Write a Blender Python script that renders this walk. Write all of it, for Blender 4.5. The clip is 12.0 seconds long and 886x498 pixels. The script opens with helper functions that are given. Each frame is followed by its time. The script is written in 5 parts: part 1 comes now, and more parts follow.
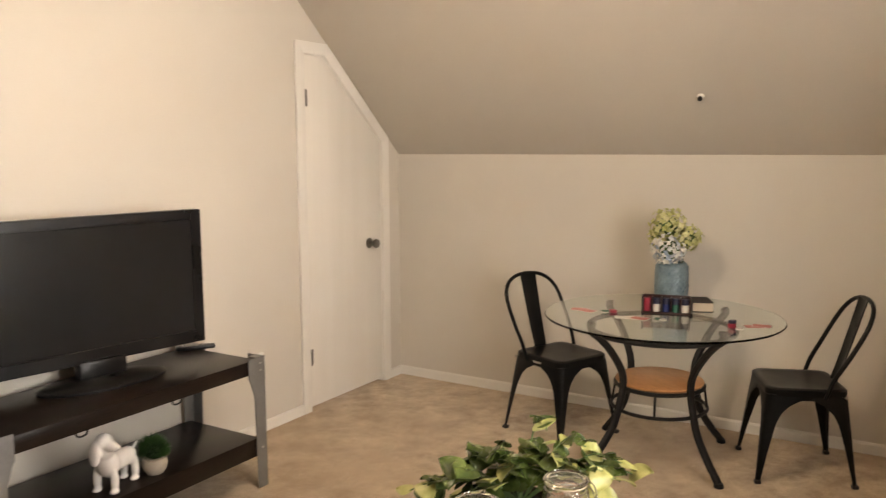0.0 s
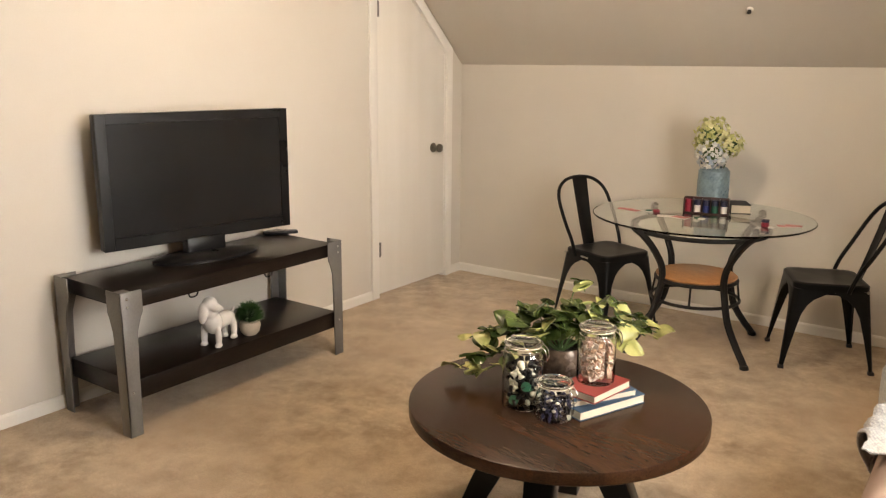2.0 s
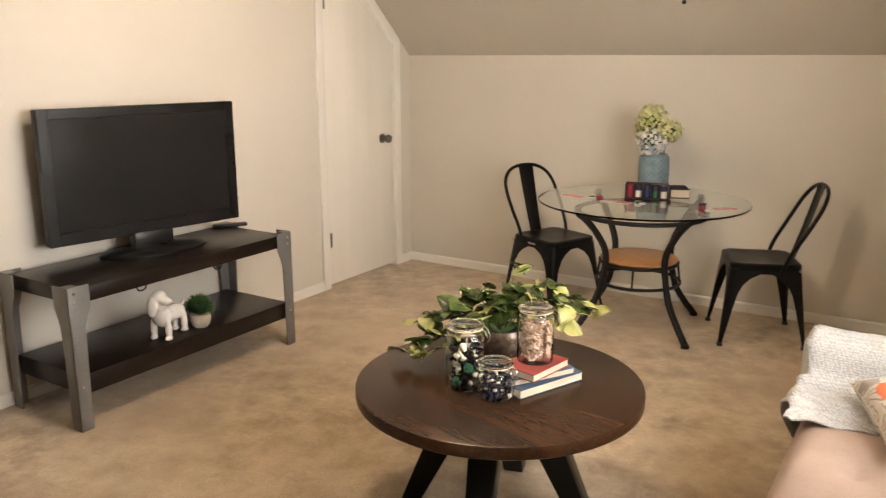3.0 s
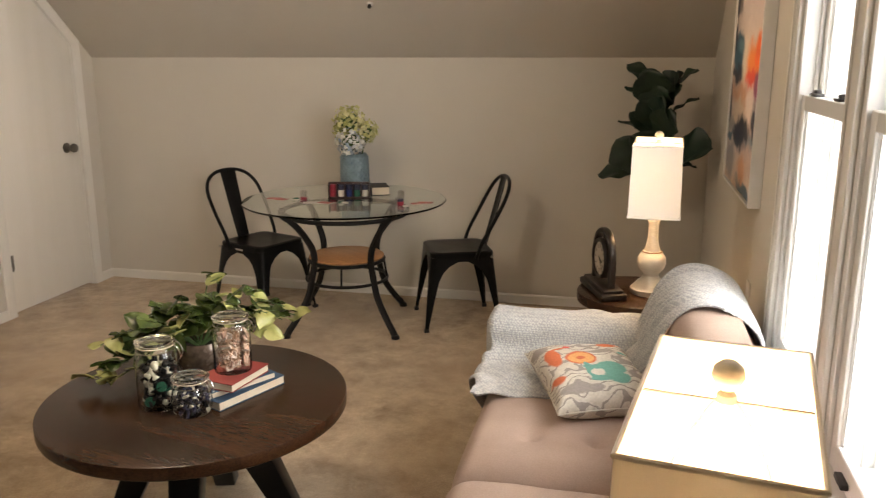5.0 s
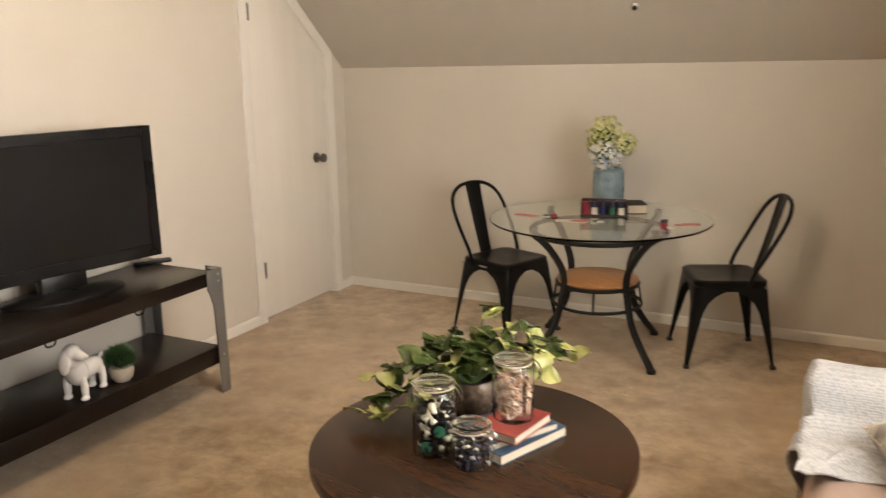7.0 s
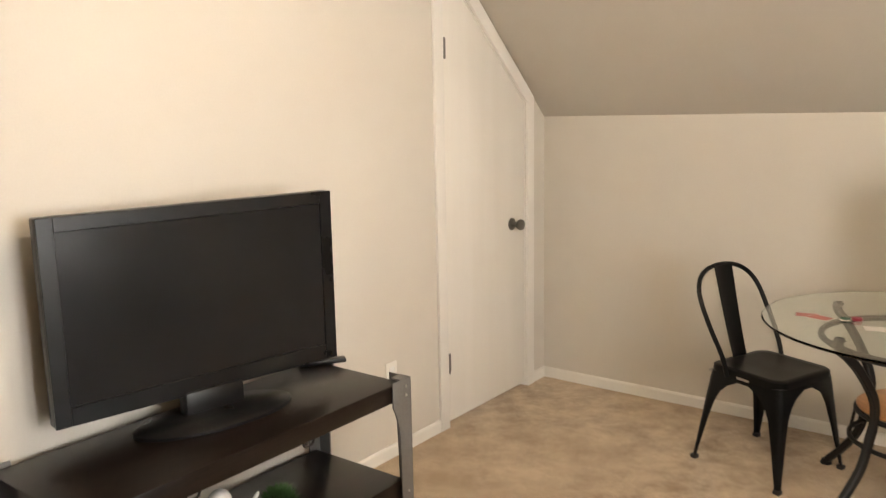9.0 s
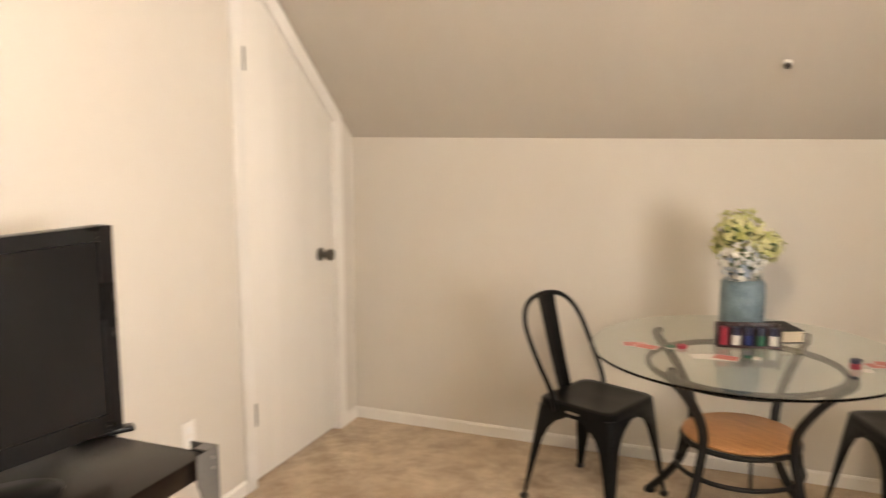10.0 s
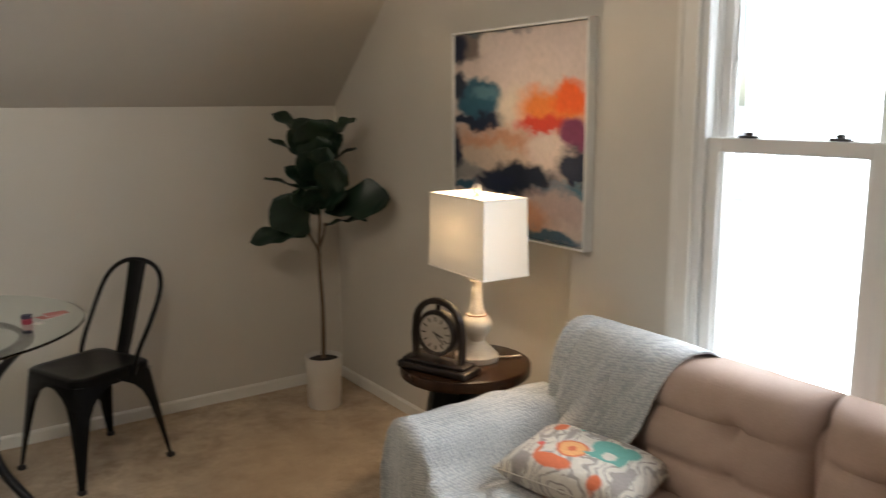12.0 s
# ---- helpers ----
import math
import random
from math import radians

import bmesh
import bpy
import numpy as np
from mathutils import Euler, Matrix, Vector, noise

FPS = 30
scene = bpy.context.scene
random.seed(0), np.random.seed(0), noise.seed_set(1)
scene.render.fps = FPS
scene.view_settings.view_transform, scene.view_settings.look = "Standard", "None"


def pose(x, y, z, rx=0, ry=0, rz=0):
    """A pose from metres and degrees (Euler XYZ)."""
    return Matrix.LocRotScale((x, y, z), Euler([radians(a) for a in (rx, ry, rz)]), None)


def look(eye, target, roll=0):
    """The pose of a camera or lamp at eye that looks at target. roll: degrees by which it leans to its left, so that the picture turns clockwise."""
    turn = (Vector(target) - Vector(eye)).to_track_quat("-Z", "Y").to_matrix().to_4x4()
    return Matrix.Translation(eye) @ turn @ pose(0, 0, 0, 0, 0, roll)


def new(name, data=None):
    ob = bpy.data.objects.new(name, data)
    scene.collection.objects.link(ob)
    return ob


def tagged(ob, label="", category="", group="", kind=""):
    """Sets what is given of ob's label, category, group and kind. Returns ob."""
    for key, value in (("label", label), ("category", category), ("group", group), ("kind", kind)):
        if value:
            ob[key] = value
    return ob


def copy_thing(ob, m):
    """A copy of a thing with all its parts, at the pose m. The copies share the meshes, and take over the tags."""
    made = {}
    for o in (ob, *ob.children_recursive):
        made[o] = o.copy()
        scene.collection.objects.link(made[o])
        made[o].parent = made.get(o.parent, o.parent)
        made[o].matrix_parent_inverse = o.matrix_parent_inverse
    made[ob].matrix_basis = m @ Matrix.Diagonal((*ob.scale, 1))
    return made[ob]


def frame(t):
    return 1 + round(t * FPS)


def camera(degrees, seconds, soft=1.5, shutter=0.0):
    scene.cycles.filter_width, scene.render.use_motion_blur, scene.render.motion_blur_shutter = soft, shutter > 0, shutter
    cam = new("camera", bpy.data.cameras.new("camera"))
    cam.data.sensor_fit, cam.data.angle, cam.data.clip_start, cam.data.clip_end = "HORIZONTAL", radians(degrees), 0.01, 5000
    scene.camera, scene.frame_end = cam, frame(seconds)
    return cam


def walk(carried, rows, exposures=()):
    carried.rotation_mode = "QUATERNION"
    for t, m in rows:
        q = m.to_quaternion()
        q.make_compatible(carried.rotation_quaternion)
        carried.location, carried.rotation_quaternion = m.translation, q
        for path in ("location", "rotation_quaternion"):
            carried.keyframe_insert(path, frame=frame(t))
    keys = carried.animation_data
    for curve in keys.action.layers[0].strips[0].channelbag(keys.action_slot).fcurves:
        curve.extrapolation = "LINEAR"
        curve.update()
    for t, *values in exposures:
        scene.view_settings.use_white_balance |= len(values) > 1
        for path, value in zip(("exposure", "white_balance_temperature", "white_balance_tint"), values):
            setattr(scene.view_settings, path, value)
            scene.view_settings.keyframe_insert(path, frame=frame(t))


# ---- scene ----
cam = camera(57.8, 12.0, soft=1.15, shutter=0.4)
PATH = [
    (0, (3.062, -4.455, 1.549), (2.029, -2.761, 1.297), -0.2),
    (0.5, (3.109, -4.634, 1.535), (1.995, -2.995, 1.269), -0.8),
    (1, (3.141, -4.752, 1.531), (2.023, -3.121, 1.236), -0.4),
    (1.5, (3.204, -4.805, 1.527), (2.072, -3.196, 1.165), 0.4),
    (2, (3.291, -4.833, 1.495), (2.16, -3.245, 1.049), 0.5),
    (2.5, (3.319, -4.853, 1.504), (2.22, -3.247, 1.042), 0.4),
    (2.7, (3.343, -4.865, 1.499), (2.258, -3.251, 1.035), 0.2),
    (4.5, (3.469, -4.84, 1.503), (2.901, -2.98, 1.035), 0.0),
    (5, (3.495, -4.823, 1.505), (3.062, -2.926, 1.04), 0.0),
    (5.5, (3.493, -4.811, 1.505), (3.119, -2.902, 1.043), 0.1),
    (6, (3.459, -4.806, 1.507), (2.941, -2.933, 1.03), 0.4),
    (6.5, (3.319, -4.731, 1.51), (2.597, -2.929, 1.03), 0.7),
    (7, (3.121, -4.614, 1.529), (2.227, -2.883, 1.076), -1.1),
    (7.5, (2.963, -4.485, 1.525), (1.956, -2.816, 1.078), -0.4),
    (9.3, (2.151, -3.861, 1.553), (0.957, -2.288, 1.237), -1.1),
    (9.5, (2.089, -3.808, 1.575), (0.986, -2.169, 1.262), -0.4),
    (10, (1.982, -3.718, 1.546), (1.253, -1.88, 1.25), -0.0),
    (10.5, (1.866, -3.700, 1.508), (1.75, -1.726, 1.202), -0.1),
    (11, (2.013, -3.708, 1.462), (2.376, -1.767, 1.144), -0.2),
    (11.5, (2.006, -3.796, 1.487), (2.813, -1.996, 1.161), 0.1),
    (12, (1.958, -3.903, 1.504), (3.076, -2.282, 1.15), -0.4),
]
EXPOSURES = [(0.0, 1.22, 7600, 17), (2.5, 1.34, 7450, 16), (4.5, 1.03, 7350, 16), (5.5, 0.57, 7050, 14), (6.5, 0.93, 7400, 16), (7.5, 1.3, 7350, 15),
             (9.5, 1.42, 7250, 14), (10.0, 1.55, 7450, 17), (10.5, 1.65, 7550, 18), (11.0, 1.5, 7500, 19), (11.5, 1.2, 6700, 11), (12.0, 0.5, 6150, 10)]
walk(cam, [(t, look(eye, target, roll)) for t, eye, target, roll in PATH], EXPOSURES)

# ---- room plan, metres ----
W = 3.955           # room width
BACK = 0.0          # knee wall
FRONT = -8.4        # unseen closing wall added behind the walker, set far back to dim bounced light
KNEE = 1.503        # knee wall height
SLOPE = 0.88
TOP = 2.45          # flat ceiling
YTOP = -(TOP - KNEE) / SLOPE

# ---- world and lights ----
world = bpy.data.worlds.new("world")
scene.world = world
world.use_nodes = True
wn = world.node_tree.nodes
sky = wn.new("ShaderNodeTexSky")
sky.sky_type = "NISHITA"
sky.sun_disc = False
sky.sun_elevation = radians(48)
sky.sun_rotation = radians(250)
wn["Background"].inputs["Strength"].default_value = 0.15
world.node_tree.links.new(sky.outputs[0], wn["Background"].inputs["Color"])


def lamp(name, kind, place, power, colour, size):
    data = bpy.data.lights.new(name, kind)
    data.energy, data.color = power, colour
    if kind == "SUN":
        data.angle = radians(size)
    elif kind == "POINT":
        data.shadow_soft_size = size
    ob = new(name, data)
    ob.matrix_world = place
    return ob


lamp("sun", "SUN", look((-6, -9, 14), (0, -3, 0)), 4.5, (1, 0.95, 0.88), 0.5)
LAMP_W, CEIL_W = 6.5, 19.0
FAR_LAMP = (3.612, -1.712, 0.612)
NEAR_LAMP = (3.61, -4.0, 0.575)
for spot in (FAR_LAMP, NEAR_LAMP):
    lamp("bulb_light", "POINT", pose(spot[0], spot[1], spot[2] + 0.465), LAMP_W, (1, 0.71, 0.43), 0.03)
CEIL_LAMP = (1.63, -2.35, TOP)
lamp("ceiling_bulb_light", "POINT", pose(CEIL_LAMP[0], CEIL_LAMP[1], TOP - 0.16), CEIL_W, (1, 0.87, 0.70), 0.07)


# daylight of the open sky and bright ground, in each window opening
for y in (-2.625, -3.315):
    day = bpy.data.lights.new("window_daylight", "AREA")
    day.shape, day.size, day.size_y, day.energy, day.color = "RECTANGLE", 0.52, 1.42, 13.0, (0.92, 0.96, 1.0)
    day.spread = radians(150)
    new("window_daylight", day).matrix_world = look((4.10, y, 1.39), (3.10, y + 0.24, 1.34))


# ---- materials ----
def nodes_of(name):
    m = bpy.data.materials.new(name)
    m.use_nodes = True
    nt = m.node_tree
    return m, nt, nt.nodes["Principled BSDF"]


def nd(nt, kind, **kw):
    n = nt.nodes.new(kind)
    for k, v in kw.items():
        n.inputs[k.replace("_", " ")].default_value = v
    return n


def rgba(c):
    return (c[0], c[1], c[2], 1.0)


def noise_tex(nt, scale, detail=3.0, stretch=None, rough=0.5):
    co = nt.nodes.new("ShaderNodeTexCoord")
    n = nd(nt, "ShaderNodeTexNoise", Scale=scale, Detail=detail, Roughness=rough)
    if stretch:
        mp = nd(nt, "ShaderNodeMapping", Scale=stretch)
        nt.links.new(co.outputs["Object"], mp.inputs["Vector"])
        nt.links.new(mp.outputs["Vector"], n.inputs["Vector"])
    else:
        nt.links.new(co.outputs["Object"], n.inputs["Vector"])
    return n


def ramp(nt, fac, lo, hi, c0, c1):
    r = nt.nodes.new("ShaderNodeValToRGB")
    r.color_ramp.elements[0].position, r.color_ramp.elements[1].position = lo, hi
    r.color_ramp.elements[0].color, r.color_ramp.elements[1].color = rgba(c0), rgba(c1)
    nt.links.new(fac, r.inputs["Fac"])
    return r


def mix(nt, fac, a, b, blend="MIX"):
    n = nt.nodes.new("ShaderNodeMix")
    n.data_type, n.blend_type = "RGBA", blend
    for sock, val in ((n.inputs[0], fac), (n.inputs[6], a), (n.inputs[7], b)):
        if hasattr(val, "links"):
            nt.links.new(val, sock)
        elif isinstance(val, (int, float)):
            sock.default_value = val
        else:
            sock.default_value = rgba(val)
    return n.outputs[2]


def bump(nt, bsdf, height, strength, dist):
    b = nd(nt, "ShaderNodeBump", Strength=strength, Distance=dist)
    nt.links.new(height, b.inputs["Height"])
    nt.links.new(b.outputs["Normal"], bsdf.inputs["Normal"])


def surface(name, c0, c1, rough=0.5, metal=0.0, big=3.0, fine=60.0, fine_amount=0.25, bump_s=0.1, bump_d=0.002,
            stretch=None, rough_var=0.1, coat=0.0, spec=0.5):
    """Two-scale colour variation, fine relief and uneven gloss."""
    m, nt, b = nodes_of(name)
    n1, n2 = noise_tex(nt, big, 4, stretch), noise_tex(nt, fine, 3, stretch)
    base = ramp(nt, n1.outputs["Fac"], 0.3, 0.7, c0, c1).outputs["Color"]
    dark = tuple(0.6 * v for v in c0)
    spots = ramp(nt, n2.outputs["Fac"], 0.35, 0.75, dark, c1).outputs["Color"]
    nt.links.new(mix(nt, fine_amount, base, spots), b.inputs["Base Color"])
    mr = nd(nt, "ShaderNodeMapRange")
    mr.inputs["To Min"].default_value, mr.inputs["To Max"].default_value = max(0.02, rough - rough_var), min(1, rough + rough_var)
    nt.links.new(n1.outputs["Fac"], mr.inputs["Value"])
    nt.links.new(mr.outputs["Result"], b.inputs["Roughness"])
    b.inputs["Metallic"].default_value = metal
    b.inputs["Coat Weight"].default_value = coat
    b.inputs["Specular IOR Level"].default_value = spec
    if bump_s:
        bump(nt, b, n2.outputs["Fac"], bump_s, bump_d)
    return m


def carpet_material():
    m, nt, b = nodes_of("cut_pile_carpet")
    big = noise_tex(nt, 2.2, 5, None, 0.6)
    mid = noise_tex(nt, 5.5, 8, None, 0.72)
    worn = noise_tex(nt, 1.1, 3)
    fine = noise_tex(nt, 260.0, 2)
    base = ramp(nt, big.outputs["Fac"], 0.3, 0.7, (0.41, 0.295, 0.185), (0.57, 0.43, 0.29)).outputs["Color"]
    tread = ramp(nt, mid.outputs["Fac"], 0.34, 0.64, (0.25, 0.172, 0.102), (0.66, 0.525, 0.37)).outputs["Color"]
    trodden = nd(nt, "ShaderNodeMapRange")
    nt.links.new(worn.outputs["Fac"], trodden.inputs["Value"])
    for k, v in (("From Min", 0.35), ("From Max", 0.65), ("To Min", 0.15), ("To Max", 0.85)):
        trodden.inputs[k].default_value = v
    col = mix(nt, trodden.outputs["Result"], base, tread)
    pile = ramp(nt, fine.outputs["Fac"], 0.3, 0.7, (0.55, 0.55, 0.55), (1.25, 1.25, 1.25)).outputs["Color"]
    nt.links.new(mix(nt, 0.55, col, mix(nt, 1.0, col, pile, "MULTIPLY")), b.inputs["Base Color"])
    b.inputs["Roughness"].default_value = 0.95
    b.inputs["Specular IOR Level"].default_value = 0.1
    b.inputs["Sheen Weight"].default_value = 0.25
    b.inputs["Sheen Roughness"].default_value = 0.5
    h = nd(nt, "ShaderNodeMath")
    h.operation = "MULTIPLY_ADD"
    h.inputs[1].default_value = 0.5
    nt.links.new(fine.outputs["Fac"], h.inputs[0])
    nt.links.new(mid.outputs["Fac"], h.inputs[2])
    bump(nt, b, h.outputs[0], 0.55, 0.007)
    return m


def wood_material(name, c0, c1, rough, along=(1.0, 12.0, 12.0), scale=3.0, coat=0.0, spec=0.5, boards=0.0):
    m, nt, b = nodes_of(name)
    grain, streak = noise_tex(nt, scale, 6, along, 0.65), noise_tex(nt, scale * 8, 3, along)
    base = ramp(nt, grain.outputs["Fac"], 0.3, 0.7, c0, c1).outputs["Color"]
    dark = ramp(nt, streak.outputs["Fac"], 0.35, 0.6, tuple(0.5 * v for v in c0), c1).outputs["Color"]
    info = nt.nodes.new("ShaderNodeObjectInfo")
    tone = nd(nt, "ShaderNodeHueSaturation")
    mr = nd(nt, "ShaderNodeMapRange")
    mr.inputs["To Min"].default_value, mr.inputs["To Max"].default_value = 0.85, 1.15
    nt.links.new(info.outputs["Random"], mr.inputs["Value"])
    nt.links.new(mr.outputs["Result"], tone.inputs["Value"])
    nt.links.new(mix(nt, 0.35, base, dark), tone.inputs["Color"])
    col = tone.outputs["Color"]
    if boards:
        co = nt.nodes.new("ShaderNodeTexCoord")
        sep = nt.nodes.new("ShaderNodeSeparateXYZ")
        nt.links.new(co.outputs["Object"], sep.inputs[0])
        fl = nd(nt, "ShaderNodeMath")
        fl.operation = "SNAP"
        fl.inputs[1].default_value = boards
        nt.links.new(sep.outputs["Y"], fl.inputs[0])
        wn1 = nt.nodes.new("ShaderNodeTexWhiteNoise")
        wn1.noise_dimensions = "1D"
        nt.links.new(fl.outputs[0], wn1.inputs["W"])
        shade = ramp(nt, wn1.outputs["Value"], 0.0, 1.0, (0.82, 0.82, 0.82), (1.20, 1.16, 1.12)).outputs["Color"]
        col = mix(nt, 1.0, col, shade, "MULTIPLY")
    nt.links.new(col, b.inputs["Base Color"])
    b.inputs["Roughness"].default_value = rough
    b.inputs["Coat Weight"].default_value = coat
    b.inputs["Specular IOR Level"].default_value = spec
    bump(nt, b, streak.outputs["Fac"], 0.04, 0.0006)
    return m


def glass_material(name, tint=(1, 1, 1), rough=0.0):
    m, nt, b = nodes_of(name)
    b.inputs["Base Color"].default_value = rgba(tint)
    b.inputs["Transmission Weight"].default_value = 1.0
    b.inputs["Roughness"].default_value = rough
    b.inputs["IOR"].default_value = 1.45
    return m


def shade_material():
    m, nt, b = nodes_of("linen_lampshade")
    weave = noise_tex(nt, 600.0, 2)
    col = ramp(nt, weave.outputs["Fac"], 0.2, 0.8, (0.83, 0.79, 0.72), (0.87, 0.84, 0.77)).outputs["Color"]
    d = nd(nt, "ShaderNodeBsdfDiffuse")
    t = nd(nt, "ShaderNodeBsdfTranslucent")
    # woven cloth also passes some light straight on, which shows the bulb as a soft spot
    f = nd(nt, "ShaderNodeBsdfRefraction", Roughness=0.42, IOR=1.0)
    through_cloth = nd(nt, "ShaderNodeMixShader", Fac=0.45)
    mx = nd(nt, "ShaderNodeMixShader", Fac=0.19)
    for shader in (d, t, f):
        nt.links.new(col, shader.inputs["Color"])
    nt.links.new(t.outputs[0], through_cloth.inputs[1])
    nt.links.new(f.outputs[0], through_cloth.inputs[2])
    nt.links.new(d.outputs[0], mx.inputs[1])
    nt.links.new(through_cloth.outputs[0], mx.inputs[2])
    nt.links.new(mx.outputs[0], nt.nodes["Material Output"].inputs["Surface"])
    nt.nodes.remove(b)
    return m


def glow_material(name, colour, strength):
    m, nt, b = nodes_of(name)
    b.inputs["Base Color"].default_value = rgba(colour)
    b.inputs["Emission Color"].default_value = rgba(colour)
    b.inputs["Emission Strength"].default_value = strength
    return m


def plain(name, c, rough=0.5, metal=0.0):
    return surface(name, tuple(0.92 * v for v in c), c, rough, metal, 8.0, 150.0, 0.12, 0.04, 0.0006, None, 0.06)


M_WALL = surface("cream_wall_paint", (0.61, 0.565, 0.495), (0.645, 0.60, 0.525), 0.6, 0, 1.3, 140.0, 0.06, 0.12, 0.0015)
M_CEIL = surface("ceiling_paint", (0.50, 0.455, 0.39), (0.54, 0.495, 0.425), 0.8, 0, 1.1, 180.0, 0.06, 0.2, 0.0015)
M_TRIM = surface("white_trim_paint", (0.76, 0.73, 0.67), (0.80, 0.77, 0.71), 0.35, 0, 3.0, 90.0, 0.05, 0.05, 0.001)
M_DOOR = surface("white_door_paint", (0.75, 0.715, 0.645), (0.79, 0.755, 0.69), 0.4, 0, 1.5, 60.0, 0.05, 0.06, 0.001, (6, 6, 0.4))
M_SASH = surface("white_window_vinyl", (0.78, 0.77, 0.74), (0.82, 0.81, 0.78), 0.35, 0, 4.0, 90.0, 0.04, 0.03, 0.0006)
M_CARPET = carpet_material()
M_PANE = glass_material("window_glass", (0.97, 1.0, 0.99))
M_TABLEGLASS = glass_material("table_glass", (0.90, 0.97, 0.95))
M_JAR = glass_material("jar_glass", (0.98, 1.0, 0.99))
M_BLACK = surface("black_enamel_steel", (0.0035, 0.0035, 0.0035), (0.007, 0.0068, 0.0064), 0.32, 0.0, 6.0, 120.0, 0.2, 0.05, 0.0006, spec=0.17)
M_IRON = surface("black_wrought_iron", (0.006, 0.0055, 0.005), (0.013, 0.012, 0.011), 0.45, 0.0, 9.0, 90.0, 0.25, 0.15, 0.001, spec=0.3)
M_GREY = surface("grey_painted_metal", (0.17, 0.165, 0.16), (0.22, 0.215, 0.205), 0.42, 0.3, 5.0, 120.0, 0.2, 0.06, 0.0008)
M_ESPRESSO = wood_material("espresso_stained_wood", (0.006, 0.0038, 0.003), (0.015, 0.009, 0.0065), 0.30, (12.0, 1.0, 12.0), 2.5, 0.0, 0.3)
M_WALNUT = wood_material("dark_walnut_wood", (0.019, 0.0080, 0.0038), (0.041, 0.0175, 0.0078), 0.27, (1.2, 9.0, 9.0), 3.0, 0.0, 0.28, 0.13)
M_OAK = wood_material("honey_oak_wood", (0.33, 0.145, 0.055), (0.46, 0.215, 0.085), 0.38, (1.0, 10.0, 10.0), 4.0)
M_STEEL = surface("brushed_steel", (0.42, 0.40, 0.37), (0.55, 0.53, 0.50), 0.28, 1.0, 8.0, 200.0, 0.15, 0.03, 0.0004)
M_HINGE = surface("dull_steel", (0.16, 0.15, 0.135), (0.24, 0.225, 0.20), 0.35, 1.0, 8.0, 200.0, 0.15, 0.03, 0.0004)
M_CHROME = surface("bright_wire", (0.6, 0.59, 0.57), (0.7, 0.69, 0.67), 0.15, 1.0, 20.0, 300.0, 0.05, 0.0)
M_TVCASE = surface("black_tv_plastic", (0.006, 0.006, 0.0065), (0.010, 0.010, 0.0105), 0.30, 0, 6.0, 200.0, 0.1, 0.02, 0.0003, spec=0.3)
M_SCREEN = surface("dark_tv_screen", (0.010, 0.010, 0.0105), (0.014, 0.014, 0.0145), 0.22, 0, 2.0, 300.0, 0.05, 0.0, spec=0.3)
M_SUEDE = surface("taupe_microsuede", (0.40, 0.29, 0.235), (0.50, 0.375, 0.31), 0.9, 0, 5.0, 240.0, 0.2, 0.25, 0.002, spec=0.2)
M_LINEN = shade_material()
M_CERAMIC = surface("cream_turned_wood", (0.66, 0.585, 0.47), (0.76, 0.69, 0.57), 0.5, 0, 7.0, 60.0, 0.22, 0.1, 0.001, (1, 1, 6))
M_DARK = plain("dark_brown_plastic", (0.02, 0.016, 0.014), 0.4)


# ---- mesh helpers ----
def part(name, bm, material, parent=None, label="", smooth=40):
    """Links a bmesh as one mesh object, under a thing or part where one is given."""
    me = bpy.data.meshes.new(name)
    bmesh.ops.recalc_face_normals(bm, faces=bm.faces)
    bm.to_mesh(me)
    bm.free()
    if smooth:
        me.shade_smooth()
        me.set_sharp_from_angle(angle=radians(smooth))
    me.materials.append(material)
    ob = new(name, me)
    if parent:
        ob.parent = parent
    if label:
        tagged(ob, label)
    return ob


def thing(name, m, label, category, group="", kind=""):
    ob = new(name)
    ob.empty_display_size = 0.05
    ob.matrix_world = m
    return tagged(ob, label, category, group, kind)


def box(x0, x1, y0, y1, z0, z1, b=0.0, seg=2, bm=None):
    own = bmesh.new()
    bmesh.ops.create_cube(own, size=1.0)
    for v in own.verts:
        v.co = ((x0 + x1) / 2 + v.co.x * (x1 - x0), (y0 + y1) / 2 + v.co.y * (y1 - y0), (z0 + z1) / 2 + v.co.z * (z1 - z0))
    if b:
        bmesh.ops.bevel(own, geom=list(own.edges), offset=b, segments=seg, profile=0.5, affect="EDGES")
    return join(bm, own) if bm else own


def join(bm, other):
    me = bpy.data.meshes.new("scratch")
    other.to_mesh(me)
    other.free()
    bm.from_mesh(me)
    bpy.data.meshes.remove(me)
    return bm


def moved(bm, m):
    bmesh.ops.transform(bm, matrix=m, verts=bm.verts)
    return bm


def prism(poly, axis, a, b, bev=0.0):
    """A polygon of (u, v) pulled along an axis from a to b."""
    bm = bmesh.new()
    put = {"x": lambda u, v, w: (w, u, v), "y": lambda u, v, w: (u, w, v), "z": lambda u, v, w: (u, v, w)}[axis]
    lo = [bm.verts.new(put(u, v, a)) for u, v in poly]
    hi = [bm.verts.new(put(u, v, b)) for u, v in poly]
    bm.faces.new(lo)
    bm.faces.new(hi)
    for i in range(len(poly)):
        j = (i + 1) % len(poly)
        bm.faces.new((lo[i], lo[j], hi[j], hi[i]))
    if bev:
        bmesh.ops.bevel(bm, geom=list(bm.edges), offset=bev, segments=2, profile=0.5, affect="EDGES")
    return bm


